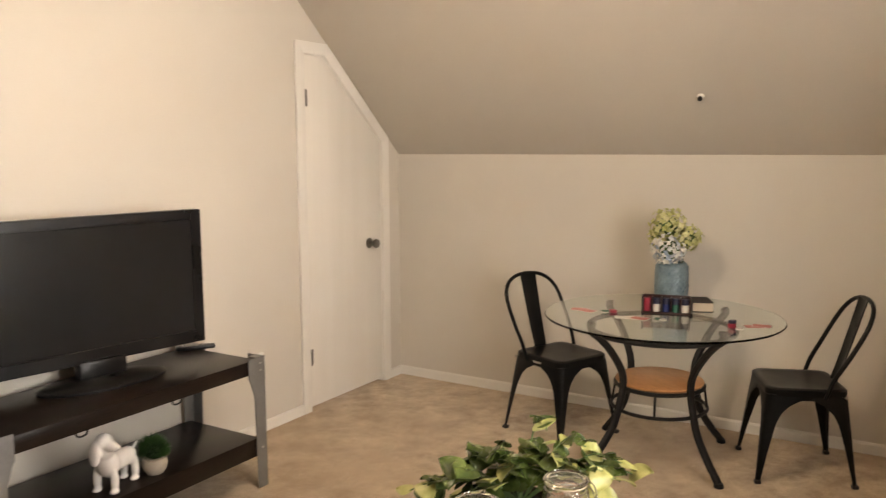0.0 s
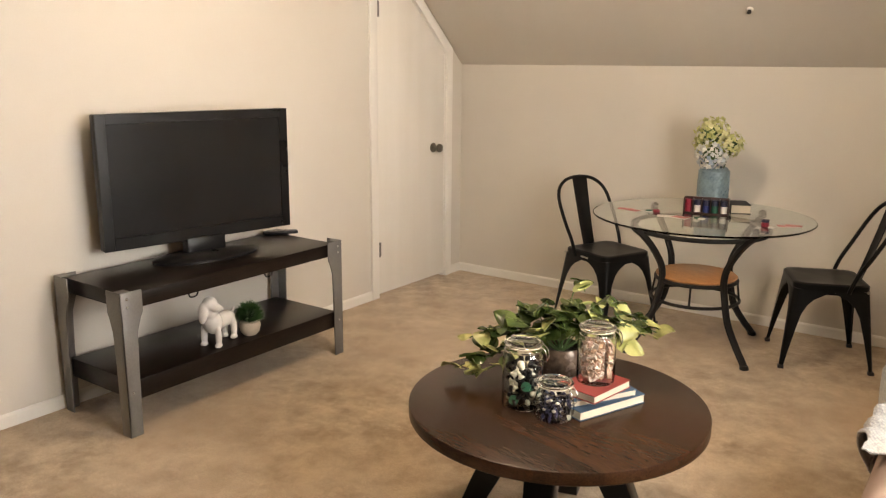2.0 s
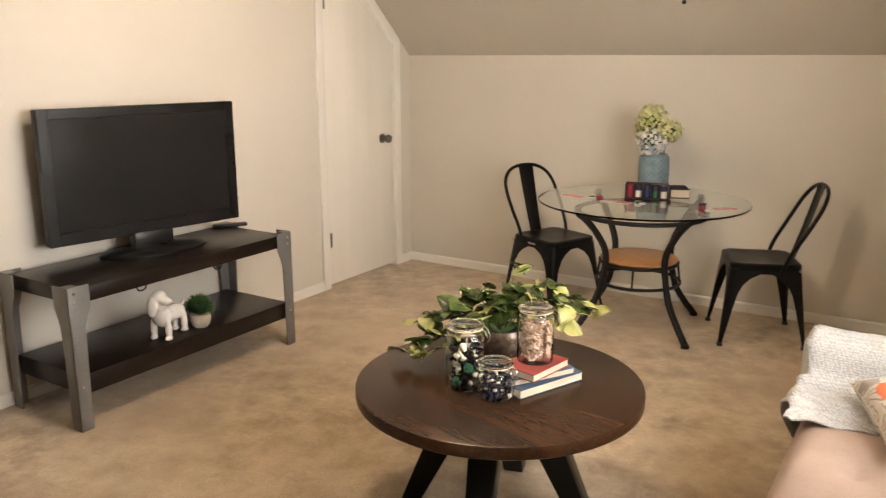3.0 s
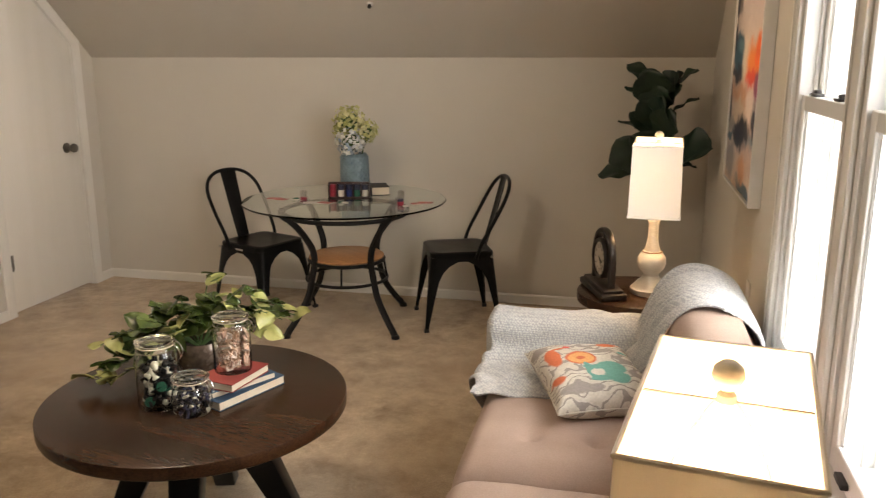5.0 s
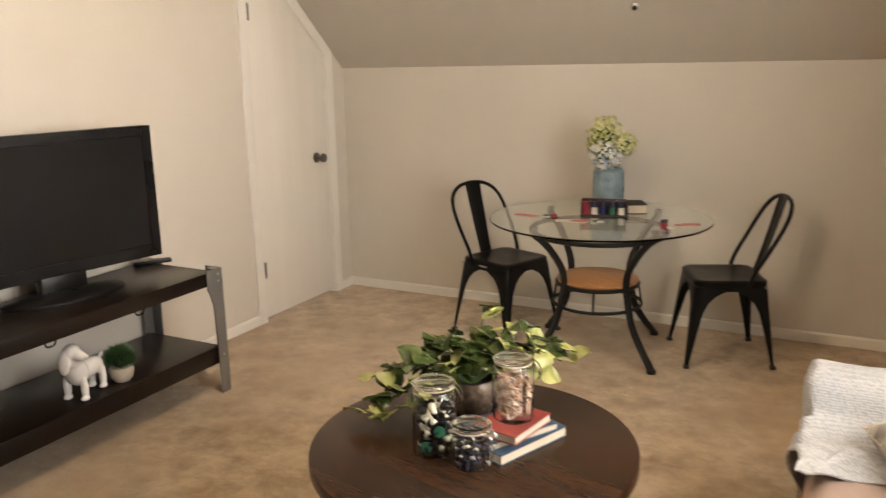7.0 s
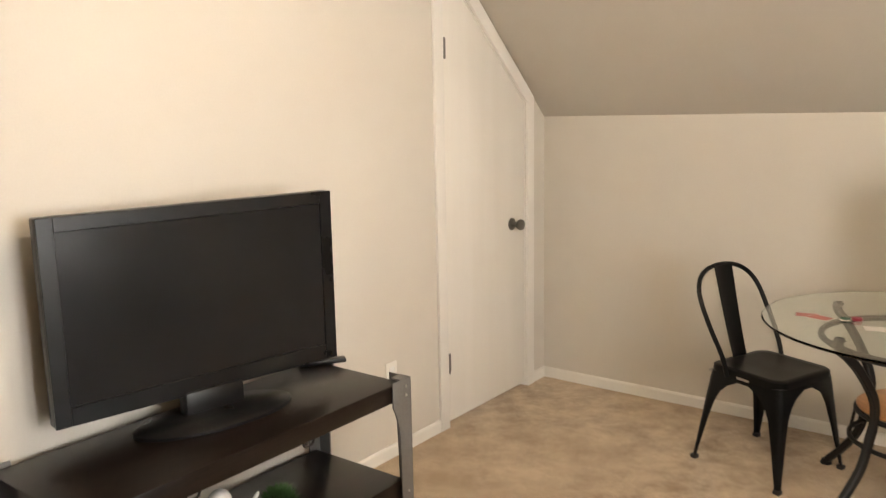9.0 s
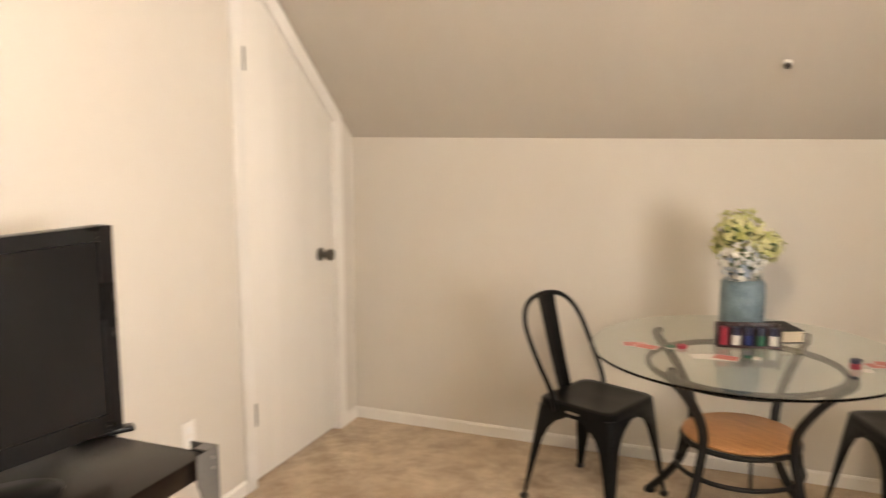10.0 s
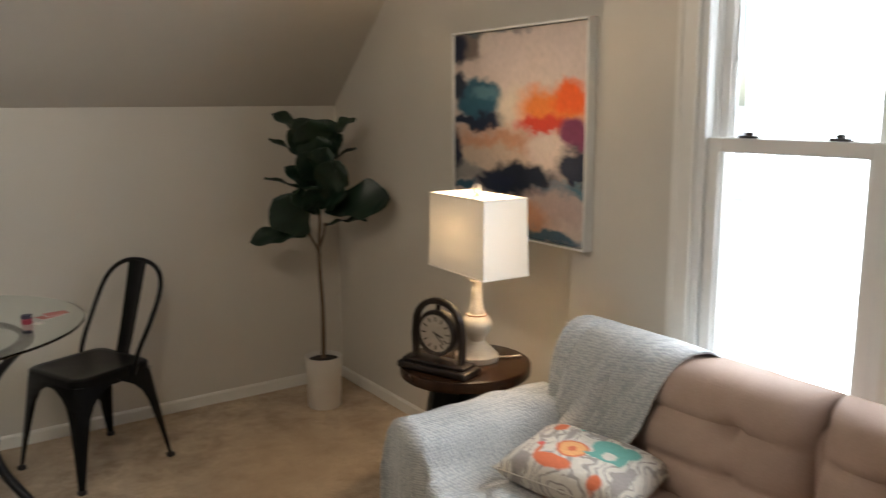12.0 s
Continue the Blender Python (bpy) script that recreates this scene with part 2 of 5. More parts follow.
def lathe(profile, n=32, bm=None):
    """Turns a profile of (r, z) round z; r = 0 closes it."""
    bm = bm or bmesh.new()
    rings = []
    for r, z in profile:
        if r < 1e-6:
            rings.append([bm.verts.new((0, 0, z))])
        else:
            rings.append([bm.verts.new((r * math.cos(2 * math.pi * i / n), r * math.sin(2 * math.pi * i / n), z)) for i in range(n)])
    for p, q in zip(rings, rings[1:]):
        for i in range(n):
            j = (i + 1) % n
            if len(p) == 1 and len(q) == 1:
                continue
            if len(p) == 1:
                bm.faces.new((p[0], q[i], q[j]))
            elif len(q) == 1:
                bm.faces.new((p[i], p[j], q[0]))
            else:
                bm.faces.new((p[i], p[j], q[j], q[i]))
    return bm


def spline(pts, n=8):
    """Catmull-Rom through the points."""
    pts = [Vector(p) for p in pts]
    ext = [2 * pts[0] - pts[1]] + pts + [2 * pts[-1] - pts[-2]]
    out = []
    for i in range(1, len(ext) - 2):
        a, b, c, d = ext[i - 1:i + 3]
        for k in range(n):
            t = k / n
            out.append(0.5 * (2 * b + (c - a) * t + (2 * a - 5 * b + 4 * c - d) * t * t + (3 * b - a - 3 * c + d) * t ** 3))
    return out + [pts[-1]]


def tube(pts, r, n=8, closed=False, flat=None, bm=None):
    """A tube along points; r may be a list; flat = (width, depth) gives a flat bar."""
    bm = bm or bmesh.new()
    pts = [Vector(p) for p in pts]
    m = len(pts)
    rings, up = [], None
    for i, p in enumerate(pts):
        if closed:
            d = pts[(i + 1) % m] - pts[i - 1]
        else:
            d = pts[min(i + 1, m - 1)] - pts[max(i - 1, 0)]
        d.normalize()
        if up is None:
            up = Vector((0, 0, 1)) if abs(d.z) < 0.9 else Vector((0, 1, 0))
        side = d.cross(up).normalized()
        up = side.cross(d).normalized()
        rr = r[i] if isinstance(r, (list, tuple)) else r
        ring = []
        for k in range(n):
            a = 2 * math.pi * (k + 0.5) / n
            if flat:
                ring.append(bm.verts.new(p + side * (flat[0] * rr * math.copysign(abs(math.cos(a)) ** 0.5, math.cos(a)))
                                         + up * (flat[1] * rr * math.copysign(abs(math.sin(a)) ** 0.5, math.sin(a)))))
            else:
                ring.append(bm.verts.new(p + side * (rr * math.cos(a)) + up * (rr * math.sin(a))))
        rings.append(ring)
    for i in range(m if closed else m - 1):
        a, b = rings[i], rings[(i + 1) % m]
        for k in range(n):
            j = (k + 1) % n
            bm.faces.new((a[k], a[j], b[j], b[k]))
    if not closed:
        bm.faces.new(rings[0])
        bm.faces.new(rings[-1])
    return bm


def sheet(func, nu, nv, bm=None):
    """A grid of func(u, v), u and v from 0 to 1."""
    bm = bm or bmesh.new()
    vs = [[bm.verts.new(func(i / nu, j / nv)) for j in range(nv + 1)] for i in range(nu + 1)]
    for i in range(nu):
        for j in range(nv):
            bm.faces.new((vs[i][j], vs[i + 1][j], vs[i + 1][j + 1], vs[i][j + 1]))
    return bm


def thicken(bm, d):
    bmesh.ops.recalc_face_normals(bm, faces=bm.faces)
    bmesh.ops.solidify(bm, geom=list(bm.faces), thickness=d)
    return bm


def ring_points(r, z, n=40):
    return [(r * math.cos(2 * math.pi * i / n), r * math.sin(2 * math.pi * i / n), z) for i in range(n)]


def structure(name, bm, material, label, category, smooth=0):
    return tagged(part(name, bm, material, None, "", smooth), label, category, "", "structure")


# ---- the room ----
structure("floor", sheet(lambda u, v: (-0.1 + u * (W + 0.2), FRONT + v * (0.1 - FRONT), 0.004 * noise.noise((u * 30, v * 45, 0))), 80, 130),
          M_CARPET, "beige cut-pile carpet with mottled tread marks", "carpet", 30)
structure("wall_back", box(-0.12, W + 0.12, 0, 0.12, -0.1, KNEE + 0.1), M_WALL, "low cream painted knee wall under the sloping ceiling", "wall")
structure("wall_front", box(-0.12, W + 0.12, FRONT - 0.12, FRONT, -0.1, TOP + 0.1), M_WALL, "unseen plain cream wall added to close the room", "wall")
# door opening in the gable wall
DY0, DY1 = -0.945, -0.200
DTOP = 2.075


def door_slope(y, drop):
    return KNEE + SLOPE * -y - drop


def door_outline(grow, bottom):
    """The door's shape as (y, z), grown outwards."""
    y0, y1 = DY0 - grow, DY1 + grow
    top, drop = DTOP + grow, 0.10 - grow * 1.33
    yk = -(top - KNEE + drop) / SLOPE
    return [(y0, bottom), (y1, bottom), (y1, door_slope(y1, drop)), (yk, top), (y0, top)]


o = door_outline(0.0, 0.0)
gable = bmesh.new()
for poly in ([(FRONT, -0.1), (DY0, -0.1), (DY0, TOP + 0.1), (FRONT, TOP + 0.1)],
             [(DY1, -0.1), (0.0, -0.1), (0.0, KNEE + 0.1), (DY1, door_slope(DY1, -0.1))],
             [(DY0, DTOP), (o[3][0], DTOP), (DY1, o[2][1]), (DY1, door_slope(DY1, -0.1)), (YTOP, TOP + 0.1), (DY0, TOP + 0.1)]):
    join(gable, prism(poly, "x", -0.12, 0.0))
structure("wall_left", gable, M_WALL, "cream painted gable wall with a clipped doorway", "wall")
# unseen backing, added to keep outside light from the door's gaps
structure("wall_behind_door", box(-0.5, -0.45, -1.3, 0.1, -0.1, 2.4), M_WALL, "plain unseen wall added behind the closed door", "wall")
# window openings in the other gable wall
WIN = [(-2.345, -2.94), (-3.03, -3.63)]
WZ0, WZ1, RAIL = 0.615, 2.16, 1.382
wall = bmesh.new()
XW = W + 0.15
box(W, XW, WIN[0][0], 0.12, -0.1, TOP + 0.1, bm=wall)
box(W, XW, FRONT - 0.12, WIN[1][1], -0.1, TOP + 0.1, bm=wall)
box(W, XW, WIN[1][1], WIN[0][0], -0.1, WZ0, bm=wall)
box(W, XW, WIN[1][1], WIN[0][0], WZ1, TOP + 0.1, bm=wall)
box(W, XW, WIN[1][0], WIN[0][1], WZ0, WZ1, bm=wall)
structure("wall_right", wall, M_WALL, "cream painted gable wall with two windows", "wall")
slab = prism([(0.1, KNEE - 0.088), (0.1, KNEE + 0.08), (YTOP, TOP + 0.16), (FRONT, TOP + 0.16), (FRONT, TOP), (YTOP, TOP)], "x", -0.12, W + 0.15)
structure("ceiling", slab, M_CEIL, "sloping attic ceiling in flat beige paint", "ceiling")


def skirting(name, poly_pts, axis, a, b):
    return structure(name, prism(poly_pts, axis, a, b), M_TRIM, "low white painted baseboard", "baseboard", 30)


SK = [(0.0, 0.0), (-0.012, 0.0), (-0.012, 0.05), (-0.006, 0.06), (0.0, 0.06)]
skirting("baseboard_back", SK, "x", 0.0125, W - 0.0125)
mirror = [(-u, v) for u, v in SK]
skirting("baseboard_left_1", mirror, "y", FRONT, DY0 - 0.067)
skirting("baseboard_left_2", mirror, "y", DY1 + 0.067, -0.0005)
skirting("baseboard_right", [(W + u, v) for u, v in SK], "y", FRONT, -0.0005)


def build_door():
    door = thing("door_1", pose(0, 0, 0), "closed white door with a sloping clipped top corner", "door", "", "structure")
    leaf = door_outline(-0.004, 0.020)
    part("leaf", prism(leaf, "x", -0.045, -0.006, 0.002), M_DOOR, door)
    inner, outer = door_outline(0.0, 0.0), door_outline(0.066, 0.0)
    for i, j in ((1, 2), (2, 3), (3, 4), (4, 0)):
        part("casing", prism([inner[i], inner[j], outer[j], outer[i]], "x", 0.0005, 0.016, 0.002), M_TRIM, door)
    jam = bmesh.new()
    grow = door_outline(-0.003, 0.0)
    for i, j in ((1, 2), (2, 3), (3, 4), (4, 0)):
        join(jam, prism([grow[i], grow[j], inner[j], inner[i]], "x", -0.118, -0.0005))
    part("jamb", jam, M_TRIM, door)
    for z in (0.322, 1.828):
        h = part("hinge", tube([(0.004, -0.931, z - 0.048), (0.004, -0.931, z + 0.048)], 0.0095, 10), M_HINGE, door, "dull steel hinge")
        part("leaf_plate", box(-0.005, -0.003, -0.933, -0.903, z - 0.045, z + 0.045), M_HINGE, h)
    knob = lathe([(0, 0), (0.033, 0), (0.033, 0.006), (0.014, 0.012), (0.012, 0.032), (0.024, 0.042), (0.030, 0.055), (0.026, 0.068), (0.012, 0.074), (0, 0.075)], 28)
    part("knob", moved(knob, pose(-0.006, -0.335, 0.94, 0, 90, 0)), M_HINGE, door, "satin steel door knob")


build_door()


def build_window(n, ya, yb):
    """ya is the far jamb, yb the near one."""
    w = thing(f"window_{n}", pose(0, 0, 0), "white double-hung window with a bright daylit view", "window", "double-hung windows", "structure")
    xi, xo = W + 0.03, W + 0.12
    frame_bm = bmesh.new()
    box(W + 0.001, XW, ya - 0.03, ya, WZ0, WZ1, 0.002, 1, frame_bm)
    box(W + 0.001, XW, yb, yb + 0.03, WZ0, WZ1, 0.002, 1, frame_bm)
    box(W + 0.001, XW, yb + 0.03, ya - 0.03, WZ1 - 0.03, WZ1, 0.002, 1, frame_bm)
    for y in (ya - 0.03, yb + 0.03):
        s = 1 if y == yb + 0.03 else -1
        for x in (W + 0.0385, W + 0.080, W + 0.105):
            box(x, x + 0.009, min(y, y + s * 0.012), max(y, y + s * 0.012), WZ0 + 0.02, WZ1 - 0.03, bm=frame_bm)
    part("window_frame", frame_bm, M_SASH, w)
    part("window_sill", box(W - 0.03, XW, yb + 0.03, ya - 0.03, WZ0 - 0.02, WZ0 + 0.02, 0.004), M_SASH, w)
    y0, y1 = yb + 0.034, ya - 0.034
    for nm, x0, x1, z0, z1, st in (("lower_sash", W + 0.010, W + 0.036, WZ0 + 0.022, RAIL + 0.022, 0.042),
                                   ("upper_sash", W + 0.050, W + 0.076, RAIL - 0.02, WZ1 - 0.032, 0.042)):
        s = bmesh.new()
        low = 0.062 if nm == "lower_sash" else 0.042
        box(x0, x1, y0, y0 + st, z0, z1, 0.003, 1, s)
        box(x0, x1, y1 - st, y1, z0, z1, 0.003, 1, s)
        box(x0, x1, y0 + st, y1 - st, z0, z0 + low, 0.003, 1, s)
        box(x0, x1, y0 + st, y1 - st, z1 - st, z1, 0.003, 1, s)
        for i in range(2):
            e = st + 0.006 * i
            k = 0.008 + 0.004 * i
            for yy in (y0 + e, y1 - e - 0.006):
                box(x0 + k, x1 - k, yy, yy + 0.006, z0 + low, z1 - st, bm=s)
        sash = part(nm, s, M_SASH, w)
        xm = (x0 + x1) / 2
        pane = part("pane", box(xm - 0.002, xm + 0.002, y0 + st - 0.004, y1 - st + 0.004, z0 + low - 0.004, z1 - st + 0.004), M_PANE, sash, "clear window pane", 0)
        pane.visible_shadow = False
        if nm == "lower_sash":
            for yy in (y0 + 0.13, y1 - 0.13):
                c = box(x0 - 0.002, x1, yy - 0.028, yy + 0.028, z1 + 0.0005, z1 + 0.008, 0.003)
                box(x0 + 0.004, x1 - 0.004, yy - 0.012, yy + 0.012, z1 + 0.006, z1 + 0.018, 0.004, 2, c)
                part("latch", c, M_DARK, sash, "dark sash latch")
                part("lift", box(x0 - 0.016, x0 + 0.002, yy - 0.03, yy + 0.03, z0 + 0.018, z0 + 0.032, 0.004), M_DARK, sash, "dark finger lift")


for i, (ya, yb) in enumerate(WIN):
    build_window(i + 1, ya, yb)
ct = bmesh.new()
CW = 0.078
YA, YB = WIN[0][0], WIN[1][1]


def casing_stick(y0, y1, z0, z1):
    box(W - 0.013, W + 0.0005, y0, y1, z0, z1, 0.003, 2, ct)
    if z1 - z0 > y1 - y0:
        box(W - 0.017, W - 0.0125, y0 + 0.054, y0 + 0.072, z0, z1, 0.003, 1, ct)


casing_stick(YA + 0.0, YA + CW, WZ0 - 0.03, WZ1 + CW)
casing_stick(YB - CW, YB, WZ0 - 0.03, WZ1 + CW)
casing_stick(WIN[1][0], WIN[0][1], WZ0 - 0.0, WZ1)
box(W - 0.018, W + 0.0005, YB, YA, WZ1, WZ1 + CW, 0.003, 2, ct)
box(W - 0.018, W + 0.0005, YB - CW, YA + CW, WZ0 - 0.10, WZ0 - 0.031, 0.003, 2, ct)
structure("trim_window", ct, M_TRIM, "white painted casing round the paired windows", "window casing")

# ---- outside ----
M_GROUND = surface("pale_concrete", (0.54, 0.53, 0.51), (0.64, 0.63, 0.60), 0.9, 0, 0.4, 8.0, 0.2, 0.2, 0.01)
M_LEAFOUT = surface("garden_foliage", (0.05, 0.10, 0.03), (0.10, 0.17, 0.05), 0.6, 0, 2.0, 20.0, 0.3, 0.0)
M_BARK = surface("bark", (0.10, 0.07, 0.05), (0.18, 0.13, 0.09), 0.9, 0, 3.0, 30.0, 0.3, 0.3, 0.01)
M_SIDING = surface("painted_siding", (0.50, 0.42, 0.33), (0.58, 0.49, 0.39), 0.7, 0, 1.0, 20.0, 0.15, 0.1, 0.003)
structure("ground", sheet(lambda u, v: (-900 + 1800 * u, -900 + 1800 * v, -2.75), 6, 6), M_GROUND, "pale paved ground outside below the windows", "ground")


def build_tree(x, y, h, seed):
    rnd = random.Random(seed)
    t = thing("tree", pose(x, y, -2.75), "leafy green garden tree outside the window", "tree", "garden trees")
    limbs = tube(spline([(0, 0, 0), (0.05, 0.03, h * 0.3), (-0.04, 0.05, h * 0.55), (0.02, 0, h * 0.85)], 5), [0.14 - 0.0075 * i for i in range(16)], 8)
    tips = []
    for k in range(9):
        a, z = k * 2.4, h * (0.35 + 0.06 * k)
        L = h * (0.3 - 0.015 * k)
        tip = (L * math.cos(a), L * math.sin(a), z + L * 0.45)
        tube(spline([(0, 0, z), (tip[0] * 0.5, tip[1] * 0.5, z + L * 0.15), tip], 4), [0.05 - 0.005 * i for i in range(9)], 6, bm=limbs)
        tips.append(Vector(tip))
    part("trunk", limbs, M_BARK, t)
    verts, faces = [], []
    for _ in range(4200):
        c = rnd.choice(tips) * rnd.uniform(0.55, 1.05) + Vector((rnd.gauss(0, 0.33), rnd.gauss(0, 0.33), rnd.gauss(0, 0.28)))
        c.z = max(c.z, h * 0.25)
        q = Euler((rnd.uniform(0, 6.3), rnd.uniform(0, 6.3), rnd.uniform(0, 6.3))).to_matrix()
        s = rnd.uniform(0.05, 0.1)
        i = len(verts)
        verts += [tuple(c + q @ Vector(p) * s) for p in ((-1, 0, 0), (0, 0.5, 0.1), (1, 0, 0), (0, -0.5, 0.1))]
        faces.append((i, i + 1, i + 2, i + 3))
    me = bpy.data.meshes.new("crown")
    me.from_pydata(verts, [], faces)
    me.materials.append(M_LEAFOUT)
    crown = new("crown", me)
    crown.parent = t
    return t


def build_shed():
    t = thing("garden_shed", pose(7.0, 9.0, -2.75), "tan board-and-batten garden shed with a pale flat roof", "shed")
    part("wall", box(0, 0.9, 0, 1.6, 0, 2.78), M_SIDING, t, "", 0)
    for k in range(6):
        part("batten", box(0.02 + k * 0.165, 0.06 + k * 0.165, -0.03, 0.001, 0, 2.78, 0.004, 1), M_SIDING, t)
    part("roof", box(-0.12, 1.02, -0.15, 1.75, 2.781, 2.88, 0.01), M_GROUND, t, "pale overhanging roof")
    part("rail", box(0, 0.9, -0.045, -0.0005, 0.95, 1.05, 0.004, 1), M_BARK, t)


build_shed()
build_tree(8.5, 9.2, 3.6, 3)
build_tree(10.2, 13.5, 5.4, 5)
build_tree(7.4, 15.5, 5.8, 7)


# ---- television and its stand ----
def build_stand():
    s = thing("tv_stand", pose(0.275, -2.476, 0), "dark espresso wood media stand with grey angle-metal legs", "tv stand")
    L, D = 1.27, 0.48
    hx, hy = D / 2, L / 2
    part("top_board", box(-hx + 0.012, hx - 0.012, -hy + 0.035, hy - 0.035, 0.535, 0.600, 0.004), M_ESPRESSO, s)
    part("shelf", box(-hx + 0.012, hx - 0.012, -hy + 0.035, hy - 0.035, 0.150, 0.235, 0.004), M_ESPRESSO, s)
    for sx in (-1, 1):
        for sy in (-1, 1):
            outline = [(0, 0), (0.058, 0), (0.062, 0.30), (0.066, 0.44), (0.085, 0.50), (0.098, 0.52), (0.098, 0.612), (0, 0.612)]
            leg = bmesh.new()
            a = prism([(sy * (hy - u), v) for u, v in outline], "x", sx * hx, sx * (hx - 0.006), 0.0015)
            b = prism([(sx * (hx - u), v) for u, v in outline], "y", sy * hy, sy * (hy - 0.006), 0.0015)
            join(leg, a)
            join(leg, b)
            box(min(sx * hx, sx * (hx - 0.05)), max(sx * hx, sx * (hx - 0.05)), min(sy * hy, sy * (hy - 0.05)), max(sy * hy, sy * (hy - 0.05)), 0.607, 0.613, 0.001, 1, leg)
            lg = part("leg", leg, M_GREY, s, "grey painted angle-metal leg")
            for zz in (0.552, 0.585, 0.19):
                scr = lathe([(0, 0.004), (0.004, 0.003), (0.006, 0.0)], 10)
                part("screw", moved(scr, pose(sx * (hx + 0.0002), sy * (hy - 0.028), zz, 0, 90 * sx, 0)), M_STEEL, lg)
    for y in (-0.27, 0.16):
        part("cable_clip", tube(spline([(hx - 0.03, y - 0.025, 0.533), (hx - 0.03, y - 0.015, 0.515), (hx - 0.03, y + 0.015, 0.515), (hx - 0.03, y + 0.025, 0.533)], 4), 0.004, 6), M_DARK, s)


def build_tv():
    t = thing("television", pose(0.20, -2.454, 0.601, 0, 0, -10.0), "black flat-screen television, switched off, on the stand", "television")
    hw, z0, z1 = 0.475, 0.088, 0.680
    part("casing", box(-0.035, 0.012, -hw, hw, z0, z1, 0.006), M_TVCASE, t)
    part("back_shell", box(-0.085, -0.0345, -0.37, 0.37, 0.13, 0.60, 0.02), M_TVCASE, t)
    bez = bmesh.new()
    for y0, y1, za, zb in ((-hw, -hw + 0.045, z0, z1), (hw - 0.045, hw, z0, z1), (-hw + 0.045, hw - 0.045, z1 - 0.042, z1), (-hw + 0.045, hw - 0.045, z0, z0 + 0.055)):
        box(0.0122, 0.019, y0, y1, za, zb, 0.0015, 1, bez)
    part("bezel", bez, M_TVCASE, t)
    part("screen", box(0.0122, 0.0145, -hw + 0.0455, hw - 0.0455, z0 + 0.0555, z1 - 0.0425), M_SCREEN, t, "dark matt screen")
    part("neck", box(-0.03, 0.03, -0.10, 0.10, 0.012, 0.10, 0.012), M_TVCASE, t)
    base = bmesh.new()
    prof = [(0, 0), (1.0, 0), (1.0, 0.010), (0.93, 0.018), (0.35, 0.030), (0, 0.032)]
    lathe(prof, 48, base)
    for v in base.verts:
        v.co.x, v.co.y = v.co.x * 0.13 + 0.02, v.co.y * 0.265
    part("foot", base, M_TVCASE, t)
    part("chrome_strip", box(0.0191, 0.0205, -0.035, 0.035, 0.092, 0.096), M_CHROME, t)


build_stand()
build_tv()
rc = thing("remote_control", pose(0.115, -1.885, 0.6008, 0, 0, 55), "slim black remote control lying on the stand", "remote control")
part("body", box(-0.09, 0.09, -0.022, 0.022, 0, 0.018, 0.006), M_TVCASE, rc)
for i in range(4):
    for j in range(3):
        part("button", box(-0.07 + i * 0.03, -0.055 + i * 0.03, -0.016 + j * 0.012, -0.008 + j * 0.012, 0.0178, 0.020, 0.001, 1), M_GREY, rc)


# ---- splayed-leg round wooden tables ----
def build_round_table(name, m, R, H, T, label, legs, spread, turn):
    t = thing(name, m, label, "table", "matching round wooden tables")
    top = lathe([(0, H - T), (R - 0.006, H - T), (R - 0.001, H - T + 0.004), (R, H - T + 0.008), (R, H - 0.005), (R - 0.0015, H - 0.0012), (R - 0.005, H), (0, H)], 96)
    part("tabletop", top, M_WALNUT, t, "round dark walnut top")
    hub = H - T
    part("apron", box(-R * 0.30, R * 0.30, -R * 0.30, R * 0.30, hub - 0.05, hub - 0.0005, 0.006), M_BLACK, t)
    for k in range(legs):
        a = 2 * math.pi * k / legs + turn
        d = Vector((math.cos(a), math.sin(a), 0))
        s = Vector((-d.y, d.x, 0))
        p0, p1 = d * (R * 0.22), d * spread
        bm = bmesh.new()
        w0, w1, d0, d1 = 0.052, 0.036, 0.060, 0.034
        lo = [bm.verts.new(p1 + s * (i * w1) + d * (j * d1)) for i, j in ((-1, -1), (1, -1), (1, 1), (-1, 1))]
        hi = [bm.verts.new(p0 + s * (i * w0) + d * (j * d0) + Vector((0, 0, hub - 0.0005))) for i, j in ((-1, -1), (1, -1), (1, 1), (-1, 1))]
        bm.faces.new(lo)
        bm.faces.new(hi)
        for i in range(4):
            bm.faces.new((lo[i], lo[(i + 1) % 4], hi[(i + 1) % 4], hi[i]))
        bmesh.ops.bevel(bm, geom=list(bm.edges), offset=0.006, segments=2, profile=0.5, affect="EDGES")
        part("leg", bm, M_BLACK, t, "thick black splayed leg")
    return t


build_round_table("coffee_table", pose(2.218, -2.702, 0, 0, 0, -13), 0.466, 0.471, 0.042, "low round dark walnut coffee table with black splayed legs", 4, 0.30, 0.5)
build_round_table("side_table", pose(3.563, -1.708, 0), 0.231, 0.612, 0.040, "small round dark wood side table beside the sofa", 3, 0.17, 0.6)
build_round_table("side_table", pose(3.59, -4.03, 0), 0.22, 0.575, 0.040, "small round dark wood side table beside the sofa", 3, 0.15, 0.9)


# ---- glass dining table ----
TC = (1.958, -0.578)


